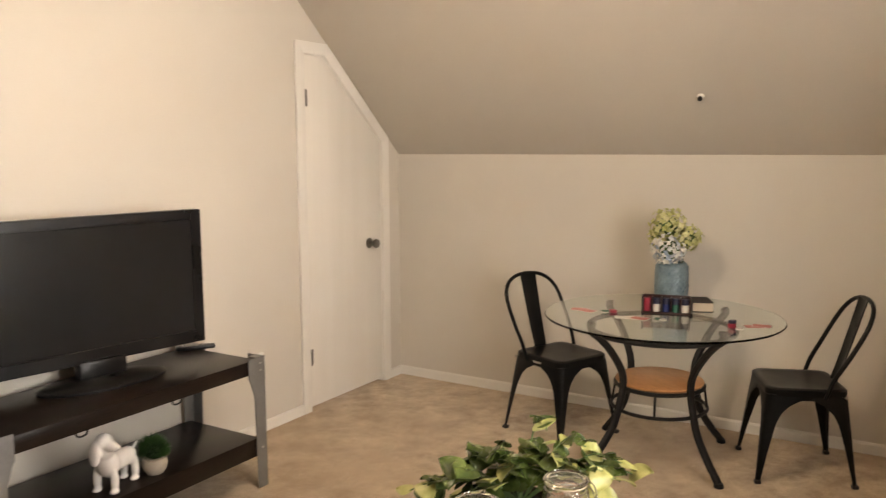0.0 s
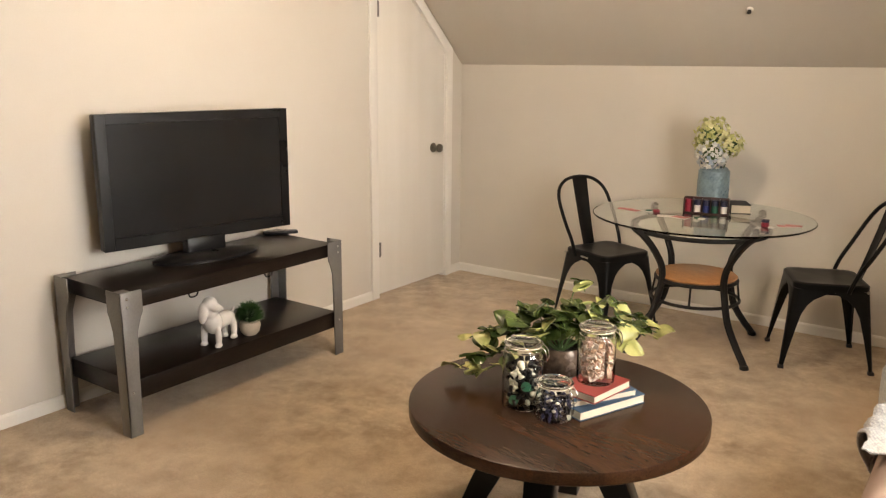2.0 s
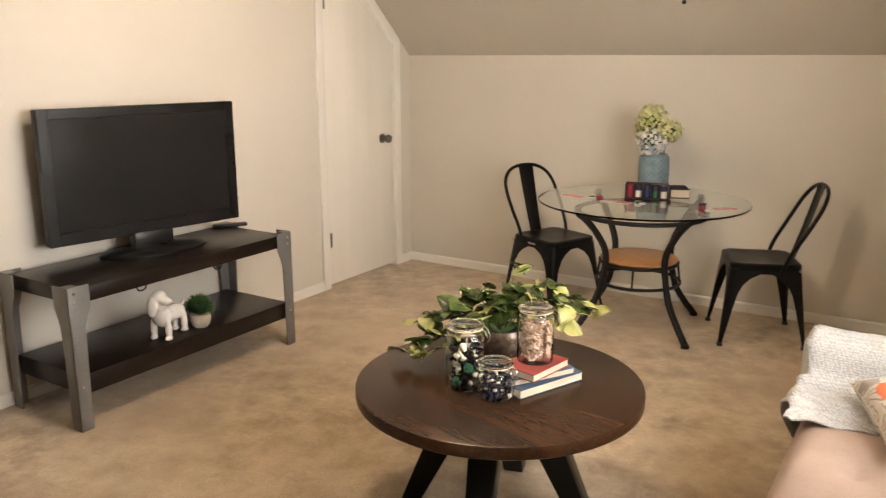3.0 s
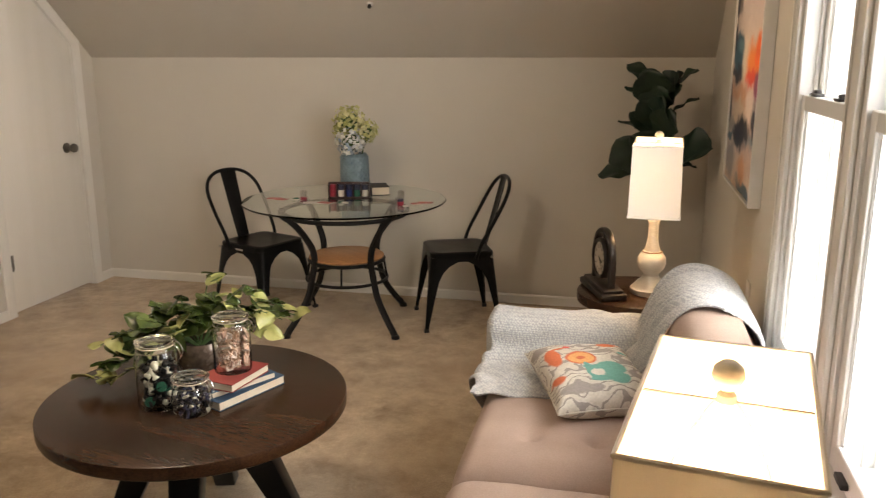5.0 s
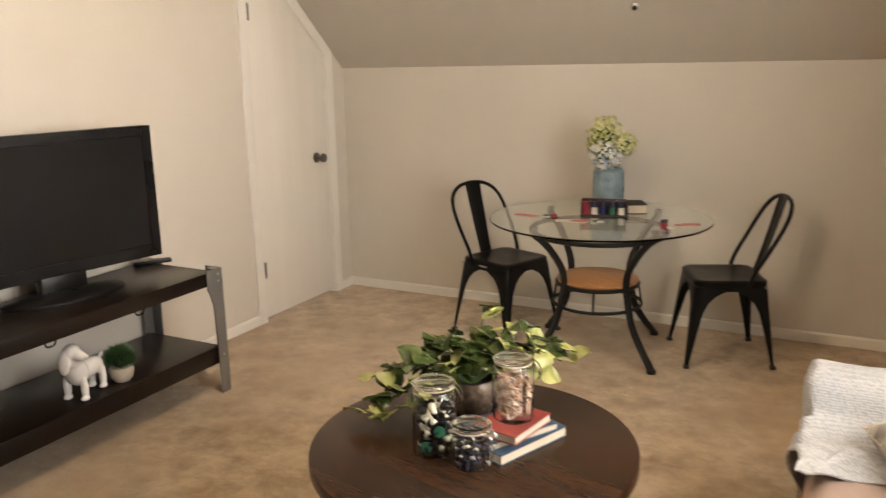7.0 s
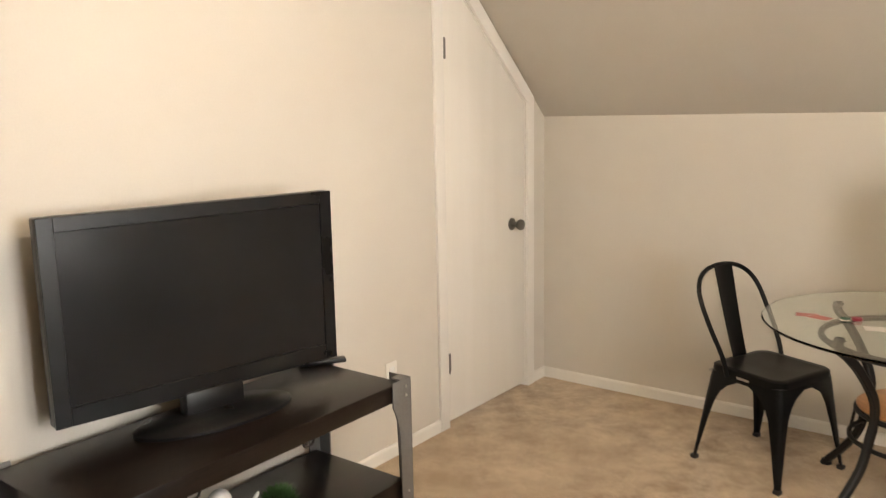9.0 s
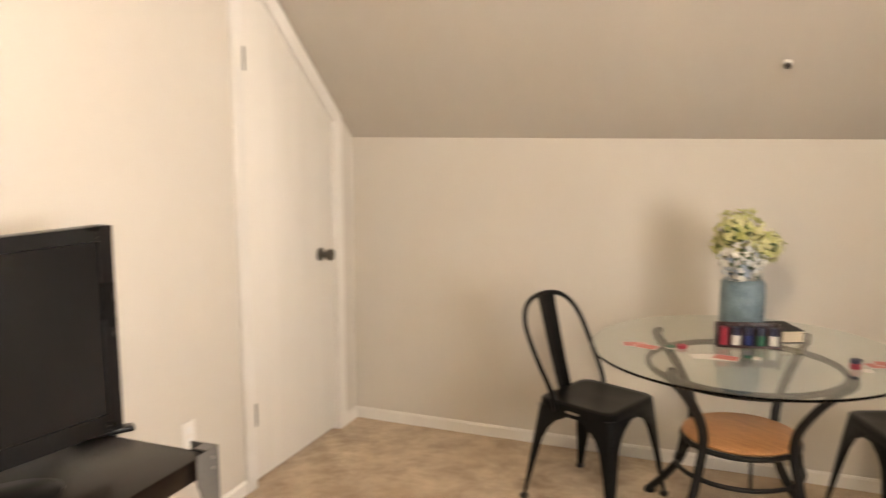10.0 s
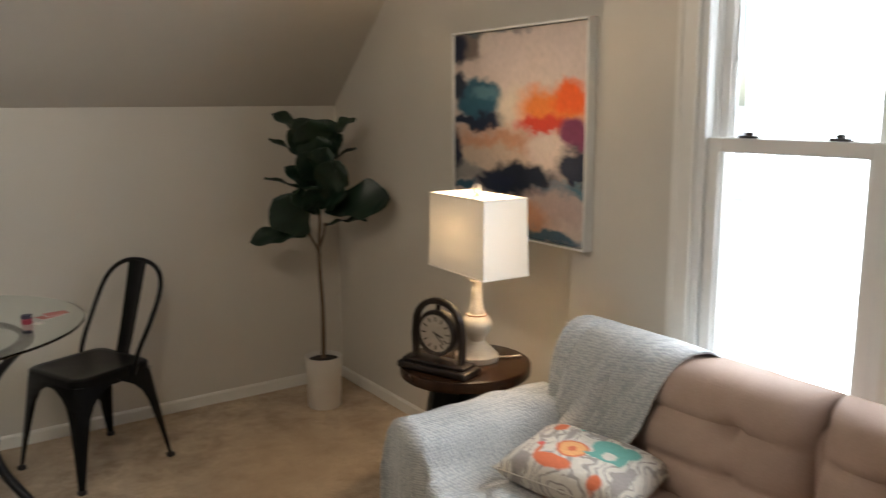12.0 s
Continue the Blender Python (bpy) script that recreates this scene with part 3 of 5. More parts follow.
def build_dining_table():
    t = thing("dining_table", pose(TC[0], TC[1], 0, 0, 0, -33.6), "round glass dining table on curved black iron legs", "dining table")
    R, H = 0.572, 0.726
    glass = lathe([(0, H - 0.010), (R - 0.004, H - 0.010), (R, H - 0.006), (R, H - 0.004), (R - 0.004, H), (0, H)], 96)
    part("glass_top", glass, M_TABLEGLASS, t, "clear round glass top with a polished edge").visible_shadow = False
    part("top_ring", tube(ring_points(0.352, H - 0.072, 48), 0.012, 8, True), M_IRON, t)
    for k in range(4):
        a = k * math.pi / 2
        prof = [(0.425, 0.0), (0.41, 0.03), (0.355, 0.09), (0.275, 0.20), (0.238, 0.32), (0.222, 0.40), (0.238, 0.48), (0.305, 0.58), (0.368, 0.645), (0.408, 0.675), (0.420, 0.698), (0.405, 0.7155)]
        pts = spline([(r * math.cos(a), r * math.sin(a), z) for r, z in prof], 4)
        leg = part("leg", tube(pts, 0.0145, 8, flat=(1.0, 1.15)), M_IRON, t, "curved black iron leg")
        part("foot", moved(lathe([(0, 0), (0.022, 0), (0.024, 0.006), (0.018, 0.022), (0, 0.024)], 14), pose(0.425 * math.cos(a), 0.425 * math.sin(a), 0)), M_IRON, leg)
    zs = 0.405
    part("shelf", lathe([(0, zs - 0.018), (0.205, zs - 0.018), (0.214, zs - 0.010), (0.214, zs - 0.004), (0.208, zs), (0, zs)], 64), M_OAK, t, "round honey-brown wooden shelf")
    part("shelf_ring", tube(ring_points(0.214, zs - 0.026, 48), 0.010, 8, True), M_IRON, t)
    part("lower_ring", tube(ring_points(0.232, zs - 0.135, 48), 0.009, 8, True), M_IRON, t)
    for k in range(4):
        a = (k + 0.5) * math.pi / 2
        part("spindle", tube([(0.231 * math.cos(a), 0.231 * math.sin(a), zs - 0.135), (0.214 * math.cos(a), 0.214 * math.sin(a), zs - 0.026)], 0.006, 8), M_IRON, t)
    for k in range(4):
        a = k * math.pi / 2
        part("glass_pad", moved(lathe([(0, 0.7145), (0.012, 0.7145), (0.012, 0.7162), (0, 0.7162)], 12), pose(0.405 * math.cos(a), 0.405 * math.sin(a), 0)), M_CHROME, t)


build_dining_table()


# ---- pressed-steel cafe chair; it faces +x ----
def rounded_square(h, r, n=6):
    pts = []
    for cx, cy, a0 in ((h - r, h - r, 0), (r - h, h - r, 90), (r - h, r - h, 180), (h - r, r - h, 270)):
        for i in range(n + 1):
            a = radians(a0 + 90 * i / n)
            pts.append((cx + r * math.cos(a), cy + r * math.sin(a)))
    return pts


def build_chair(m):
    c = thing("cafe_chair", m, "black pressed-steel cafe chair with a hooped back, at the glass table", "chair", "chairs at the glass table")
    SZ = 0.445
    bm = bmesh.new()
    rings = []
    for h, r, z in ((0.176, 0.05, SZ - 0.055), (0.181, 0.052, SZ - 0.02), (0.180, 0.052, SZ - 0.006), (0.172, 0.05, SZ), (0.150, 0.045, SZ - 0.002), (0.10, 0.04, SZ - 0.006), (0.03, 0.02, SZ - 0.007)):
        rings.append([bm.verts.new((x, y, z)) for x, y in rounded_square(h, r)])
    for a, b in zip(rings, rings[1:]):
        for i in range(len(a)):
            j = (i + 1) % len(a)
            bm.faces.new((a[i], a[j], b[j], b[i]))
    bm.faces.new(rings[-1])
    part("seat", bm, M_BLACK, c)
    # legs of folded sheet that widen into the apron
    for sx in (1, -1):
        for sy in (1, -1):
            leg = bmesh.new()
            foot = Vector((sx * 0.222, sy * 0.222, 0))
            knee = Vector((sx * 0.178, sy * 0.178, SZ - 0.03))
            levels = [(0.0, 0.017), (0.15, 0.024), (0.45, 0.040), (0.68, 0.055), (0.80, 0.075), (0.88, 0.105), (0.94, 0.150), (1.0, 0.176)]
            rows = []
            for t, w in levels:
                p = foot.lerp(knee, t)
                cr = 0.012 + 0.018 * t
                w = max(w, cr + 0.004)
                rows.append([bm_v for bm_v in (leg.verts.new((p.x - sx * w, p.y, p.z)), leg.verts.new((p.x - sx * cr, p.y, p.z)),
                                               leg.verts.new((p.x - sx * cr * 0.3, p.y - sy * cr * 0.3, p.z)),
                                               leg.verts.new((p.x, p.y - sy * cr, p.z)), leg.verts.new((p.x, p.y - sy * w, p.z)))])
            for a, b in zip(rows, rows[1:]):
                for i in range(4):
                    leg.faces.new((a[i], a[i + 1], b[i + 1], b[i]))
            thicken(leg, 0.006)
            lg = part("leg", leg, M_BLACK, c, "tapering folded-steel leg", 50)
            part("rubber_foot", box(foot.x - sx * 0.01 - 0.014, foot.x - sx * 0.01 + 0.014, foot.y - sy * 0.01 - 0.014, foot.y - sy * 0.01 + 0.014, 0.0, 0.018, 0.003), M_DARK, lg)
    # hooped back
    def bx(z):
        return -0.172 - 0.115 * max(0.0, (z - SZ) / 0.4) ** 0.9

    def hx(z):
        return -0.075 - 0.212 * max(0.0, (z - SZ) / 0.4) ** 0.95

    hoop = []
    for z, y in ((SZ - 0.04, 0.183), (SZ + 0.05, 0.190), (SZ + 0.15, 0.198), (SZ + 0.25, 0.199), (SZ + 0.31, 0.186), (SZ + 0.355, 0.152), (SZ + 0.383, 0.100), (SZ + 0.395, 0.035)):
        hoop.append((hx(z), y, z))
    hoop = hoop + [(x, -y, z) for x, y, z in reversed(hoop)]
    part("back_hoop", tube(spline(hoop, 4), 0.0105, 8), M_BLACK, c, "bent steel tube hoop")
    splat = sheet(lambda u, v: (bx(SZ - 0.03 + u * 0.425) + 0.004 + 0.008 * (2 * v - 1) ** 2, (v - 0.5) * (0.085 + 0.03 * u), SZ - 0.03 + u * 0.425), 10, 6)
    part("splat", thicken(splat, 0.004), M_BLACK, c, "flat steel back splat")
    for sy in (1, -1):
        part("bolt", moved(lathe([(0, 0.006), (0.006, 0.005), (0.008, 0)], 10), pose(-0.165, sy * 0.181, SZ - 0.03, -90 * sy, 0, 0)), M_STEEL, c)
    part("badge", box(-0.03, 0.03, -0.1825, -0.1812, SZ - 0.036, SZ - 0.026), M_STEEL, c)
    return c


chair = build_chair(pose(2.568, -0.393, 0, 0, 0, 180 + 22.5))
copy_thing(chair, pose(1.392, -0.485, 0, 0, 0, -21.7))


# ---- painted and patterned surfaces ----
def blob_material(name, base, blobs, rough, warp, warp_scale, streak=0.0, fine=0.0, plane="xz", scroll=None, ragged=0.5):
    """Soft and hard-edged patches of colour, (u, v, ru, rv, colour, softness), on the local plane, with wavering outlines."""
    m, nt, b = nodes_of(name)
    co = nt.nodes.new("ShaderNodeTexCoord")
    ns = nd(nt, "ShaderNodeTexNoise", Scale=warp_scale, Detail=8.0, Roughness=ragged)
    nt.links.new(co.outputs["Object"], ns.inputs["Vector"])
    sub = nt.nodes.new("ShaderNodeVectorMath")
    sub.operation = "SUBTRACT"
    sub.inputs[1].default_value = (0.5, 0.5, 0.5)
    nt.links.new(ns.outputs["Color"], sub.inputs[0])
    wv = nt.nodes.new("ShaderNodeVectorMath")
    wv.operation = "MULTIPLY_ADD"
    wv.inputs[1].default_value = (warp, warp, warp)
    nt.links.new(sub.outputs[0], wv.inputs[0])
    nt.links.new(co.outputs["Object"], wv.inputs[2])
    col = ramp(nt, ns.outputs["Fac"], 0.35, 0.65, base[0], base[1]).outputs["Color"]
    if scroll:
        wave = nd(nt, "ShaderNodeTexWave", Scale=scroll[1], Distortion=9.0, Detail=1.0)
        wave.wave_type = "RINGS"
        wave.inputs["Detail Scale"].default_value = 1.2
        nt.links.new(wv.outputs[0], wave.inputs["Vector"])
        col = mix(nt, ramp(nt, wave.outputs["Fac"], 0.82, 0.86, (0, 0, 0), (1, 1, 1)).outputs["Color"], col, scroll[0])
    for u, v, ru, rv, c, soft in blobs:
        mp = nt.nodes.new("ShaderNodeMapping")
        if plane == "xz":
            sc, lo = (1 / ru, 0.0, 1 / rv), (-u / ru, 0.0, -v / rv)
        else:
            sc, lo = (1 / ru, 1 / rv, 0.0), (-u / ru, -v / rv, 0.0)
        mp.inputs["Scale"].default_value, mp.inputs["Location"].default_value = sc, lo
        nt.links.new(wv.outputs[0], mp.inputs["Vector"])
        ln = nt.nodes.new("ShaderNodeVectorMath")
        ln.operation = "LENGTH"
        nt.links.new(mp.outputs[0], ln.inputs[0])
        mr = nd(nt, "ShaderNodeMapRange")
        mr.inputs["From Min"].default_value, mr.inputs["From Max"].default_value = 1 + soft, 1 - soft
        nt.links.new(ln.outputs["Value"], mr.inputs["Value"])
        col = mix(nt, mr.outputs["Result"], col, c)
    if fine:
        f = noise_tex(nt, 160.0, 3, (1.0, 1.0, 0.25 if streak else 1.0))
        g = ramp(nt, f.outputs["Fac"], 0.3, 0.7, (0.7, 0.7, 0.7), (1.15, 1.15, 1.15)).outputs["Color"]
        col = mix(nt, fine, col, mix(nt, 1.0, col, g, "MULTIPLY"))
        bump(nt, b, f.outputs["Fac"], 0.25, 0.001)
    nt.links.new(col, b.inputs["Base Color"])
    b.inputs["Roughness"].default_value = rough
    b.inputs["Specular IOR Level"].default_value = 0.3
    return m


def knit_material():
    m, nt, b = nodes_of("knitted_cotton")
    co = nt.nodes.new("ShaderNodeTexCoord")
    loops = nd(nt, "ShaderNodeTexVoronoi", Scale=140.0, Randomness=0.45)
    rows = nd(nt, "ShaderNodeMapping", Scale=(1.0, 0.62, 1.0), Rotation=(0.0, 0.0, 0.6))
    nt.links.new(co.outputs["Object"], rows.inputs["Vector"])
    nt.links.new(rows.outputs["Vector"], loops.inputs["Vector"])
    add = nd(nt, "ShaderNodeMath")
    add.operation = "SUBTRACT"
    add.inputs[0].default_value = 1.0
    nt.links.new(loops.outputs["Distance"], add.inputs[1])
    big = noise_tex(nt, 6.0, 3)
    a = ramp(nt, add.outputs[0], 0.30, 0.75, (0.32, 0.34, 0.355), (0.62, 0.605, 0.575)).outputs["Color"]
    c = ramp(nt, big.outputs["Fac"], 0.35, 0.65, (0.45, 0.465, 0.475), (0.60, 0.585, 0.55)).outputs["Color"]
    nt.links.new(mix(nt, 0.3, a, c), b.inputs["Base Color"])
    b.inputs["Roughness"].default_value = 0.95
    b.inputs["Specular IOR Level"].default_value = 0.1
    b.inputs["Sheen Weight"].default_value = 0.2
    bump(nt, b, add.outputs[0], 0.7, 0.004)
    return m


M_KNIT = knit_material()
NAVY, TEAL, CREAM, PEACH = (0.012, 0.02, 0.05), (0.03, 0.11, 0.17), (0.70, 0.60, 0.53), (0.60, 0.33, 0.21)
M_PAINTING = blob_material("abstract_acrylic", ((0.58, 0.47, 0.42), (0.72, 0.61, 0.55)), [(u, v, ru, rv, c, 0.55 * e) for u, v, ru, rv, c, e in [
    (-0.28, 0.36, 0.16, 0.06, (0.20, 0.16, 0.14), 0.5), (-0.10, 0.385, 0.20, 0.020, TEAL, 0.6), (0.05, 0.375, 0.07, 0.02, NAVY, 0.5),
    (-0.17, 0.34, 0.06, 0.035, CREAM, 0.4), (-0.36, 0.33, 0.06, 0.05, NAVY, 0.5),
    (0.12, 0.24, 0.26, 0.14, (0.70, 0.585, 0.535), 0.7), (-0.22, 0.13, 0.15, 0.085, TEAL, 0.25), (-0.35, 0.20, 0.06, 0.05, NAVY, 0.4),
    (-0.17, 0.15, 0.08, 0.03, (0.10, 0.22, 0.28), 0.6), (-0.22, 0.04, 0.20, 0.028, NAVY, 0.4), (0.0, 0.07, 0.10, 0.09, (0.76, 0.66, 0.55), 0.6),
    (-0.12, -0.035, 0.28, 0.045, PEACH, 0.7), (-0.14, -0.09, 0.25, 0.05, (0.62, 0.50, 0.40), 0.5), (-0.37, -0.1, 0.035, 0.08, NAVY, 0.5),
    (0.22, 0.10, 0.19, 0.075, (0.80, 0.24, 0.05), 0.6), (0.30, 0.13, 0.09, 0.05, (0.85, 0.14, 0.03), 0.6), (0.18, 0.035, 0.16, 0.035, (0.70, 0.07, 0.04), 0.6),
    (0.34, 0.00, 0.06, 0.05, (0.22, 0.05, 0.12), 0.6), (0.20, -0.05, 0.12, 0.055, (0.74, 0.63, 0.57), 0.4),
    (0.34, -0.11, 0.10, 0.07, NAVY, 0.4), (0.03, -0.17, 0.20, 0.075, (0.012, 0.02, 0.04), 0.3), (-0.13, -0.18, 0.13, 0.055, NAVY, 0.4),
    (-0.30, -0.15, 0.10, 0.035, (0.33, 0.31, 0.29), 0.6), (-0.33, -0.21, 0.09, 0.02, TEAL, 0.5), (0.30, -0.19, 0.14, 0.020, (0.08, 0.20, 0.27), 0.7),
    (0.22, -0.25, 0.17, 0.06, (0.55, 0.42, 0.38), 0.7), (0.10, -0.31, 0.10, 0.05, PEACH, 0.8), (-0.25, -0.30, 0.15, 0.06, (0.30, 0.28, 0.30), 0.7),
    (0.20, -0.37, 0.22, 0.025, (0.10, 0.18, 0.25), 0.6)]], 0.55, 0.20, 5.5, 1.0, 0.45, ragged=0.68)
GREYP, ORANGE, AQUA = (0.34, 0.30, 0.27), (0.62, 0.16, 0.07), (0.15, 0.37, 0.31)
PW = (0.64, 0.59, 0.51)
M_PILLOW = blob_material("printed_cotton", ((0.58, 0.53, 0.45), (0.66, 0.61, 0.53)), [(0.86 * u, 0.86 * v, 0.86 * a, 0.86 * b, c, e) for u, v, a, b, c, e in [
    (0.13, 0.02, 0.045, 0.03, GREYP, 0.1), (0.14, 0.025, 0.025, 0.015, PW, 0.15), (0.15, -0.09, 0.05, 0.035, GREYP, 0.1), (0.155, -0.085, 0.022, 0.018, PW, 0.15),
    (0.03, 0.145, 0.05, 0.026, GREYP, 0.1), (0.035, 0.15, 0.028, 0.012, PW, 0.15), (-0.11, -0.155, 0.055, 0.025, GREYP, 0.1), (-0.04, -0.16, 0.03, 0.016, GREYP, 0.15),
    (-0.155, 0.15, 0.03, 0.028, GREYP, 0.1), (0.06, 0.08, 0.05, 0.012, GREYP, 0.2), (0.17, 0.10, 0.03, 0.022, GREYP, 0.12), (0.09, -0.02, 0.06, 0.008, GREYP, 0.2),
    (-0.13, 0.06, 0.028, 0.062, ORANGE, 0.1), (-0.10, 0.12, 0.03, 0.007, ORANGE, 0.2), (-0.035, 0.035, 0.056, 0.050, ORANGE, 0.07), (-0.035, 0.035, 0.046, 0.040, (0.75, 0.38, 0.15), 0.08),
    (-0.035, 0.035, 0.016, 0.014, ORANGE, 0.2), (0.09, 0.13, 0.036, 0.022, ORANGE, 0.12), (0.14, 0.145, 0.02, 0.012, (0.72, 0.25, 0.15), 0.2), (-0.065, 0.13, 0.016, 0.014, (0.66, 0.12, 0.10), 0.15),
    (-0.15, -0.09, 0.024, 0.022, ORANGE, 0.15), (0.045, -0.055, 0.055, 0.052, AQUA, 0.06), (0.06, -0.12, 0.035, 0.030, AQUA, 0.1), (0.0, -0.115, 0.045, 0.016, AQUA, 0.1),
    (-0.03, -0.06, 0.014, 0.06, AQUA, 0.1), (0.0, -0.035, 0.05, 0.013, AQUA, 0.1), (-0.005, -0.075, 0.026, 0.024, PW, 0.08), (0.13, 0.065, 0.02, 0.010, AQUA, 0.2)]],
    0.85, 0.020, 26.0, 0.0, 0.4, "xy", (GREYP, 15.0))


# ---- sofa ----
def cushion(x0, x1, y0, y1, z0, z1, tufts=(), creases=(), n=40, puff=0.02, seed=0.0):
    cx, cy, hx, hy = (x0 + x1) / 2, (y0 + y1) / 2, (x1 - x0) / 2, (y1 - y0) / 2

    def edge(a):
        return max(0.0, 1 - abs(a) ** 9) ** 0.42

    def spread(t):
        a = 2 * t - 1
        return math.copysign(1 - (1 - abs(a)) ** 1.5, a)

    def at(u, v):
        a, b = spread(u), spread(v)
        x, y = cx + a * hx, cy + b * hy
        z = z0 + (z1 - z0 + puff * (1 - a * a) * (1 - b * b)) * edge(a) * edge(b)
        for tx, ty in tufts:
            d = math.hypot(x - tx, y - ty)
            z -= 0.036 * math.exp(-(d / 0.026) ** 2) + 0.014 * math.exp(-(d / 0.09) ** 2)
        for axis, w in creases:
            d = (x if axis == "x" else y) - w
            z -= (0.014 * math.exp(-(d / 0.012) ** 2) + 0.006 * math.exp(-(d / 0.04) ** 2)) * edge(a) * edge(b)
        z += 0.005 * noise.noise((x * 9 + seed, y * 9, 1.7)) * edge(a) * edge(b)
        return (x, y, max(z, z0))
    return sheet(at, n, n)


SY0, SY1, SYM = -2.02, -3.83, -2.925


def build_sofa():
    s = thing("sofa", pose(0, 0, 0), "taupe tufted microsuede sofa standing under the windows", "sofa")
    part("base", box(3.105, 3.86, SY1 + 0.02, SY0 - 0.02, 0.11, 0.33, 0.02), M_SUEDE, s)
    part("back_frame", box(3.735, 3.895, SY1 + 0.02, SY0 - 0.02, 0.12, 0.730, 0.05, 4), M_SUEDE, s)
    for ya, yb in ((SY0 - 0.155, SY0), (SY1, SY1 + 0.155)):
        part("arm", box(3.085, 3.86, ya, yb, 0.10, 0.595, 0.05, 4), M_SUEDE, s)
    for k, (ya, yb) in enumerate(((SYM + 0.002, SY0 - 0.157), (SY1 + 0.157, SYM - 0.002))):
        L = yb - ya
        tufts = [(x, ya + L * f) for x in (3.27, 3.46) for f in (0.28, 0.72)]
        part("seat_cushion", cushion(3.072, 3.70, ya, yb, 0.31, 0.462, tufts, (), 56, 0.012, k * 7.0), M_SUEDE, s, "tufted seat cushion", 60)
        half = L / 2
        bt = [(0.14, -0.17), (0.14, 0.17), (0.27, -0.17), (0.27, 0.17)]
        bm = cushion(0.0, 0.418, -half, half, 0.0, 0.15, bt, (("x", 0.14), ("x", 0.27)), 56, 0.03, 3.0 + k * 5)
        m = Matrix.Translation((3.765, (ya + yb) / 2, 0.388)) @ Matrix.Rotation(radians(9), 4, "Y") @ Matrix(((0, 0, -1, 0), (0, 1, 0, 0), (1, 0, 0, 0), (0, 0, 0, 1)))
        part("back_cushion", moved(bm, m), M_SUEDE, s, "tufted back cushion", 60)
    for x in (3.17, 3.80):
        for y in (SY0 - 0.08, SY1 + 0.08):
            part("leg", moved(lathe([(0, 0), (0.018, 0), (0.026, 0.105), (0, 0.107)], 14), pose(x, y, 0)), M_BLACK, s)


build_sofa()


def smooth_path(pts, t):
    """A point at the share t of a polyline."""
    k = t * (len(pts) - 1)
    i = min(int(k), len(pts) - 2)
    return Vector(pts[i]).lerp(Vector(pts[i + 1]), k - i)


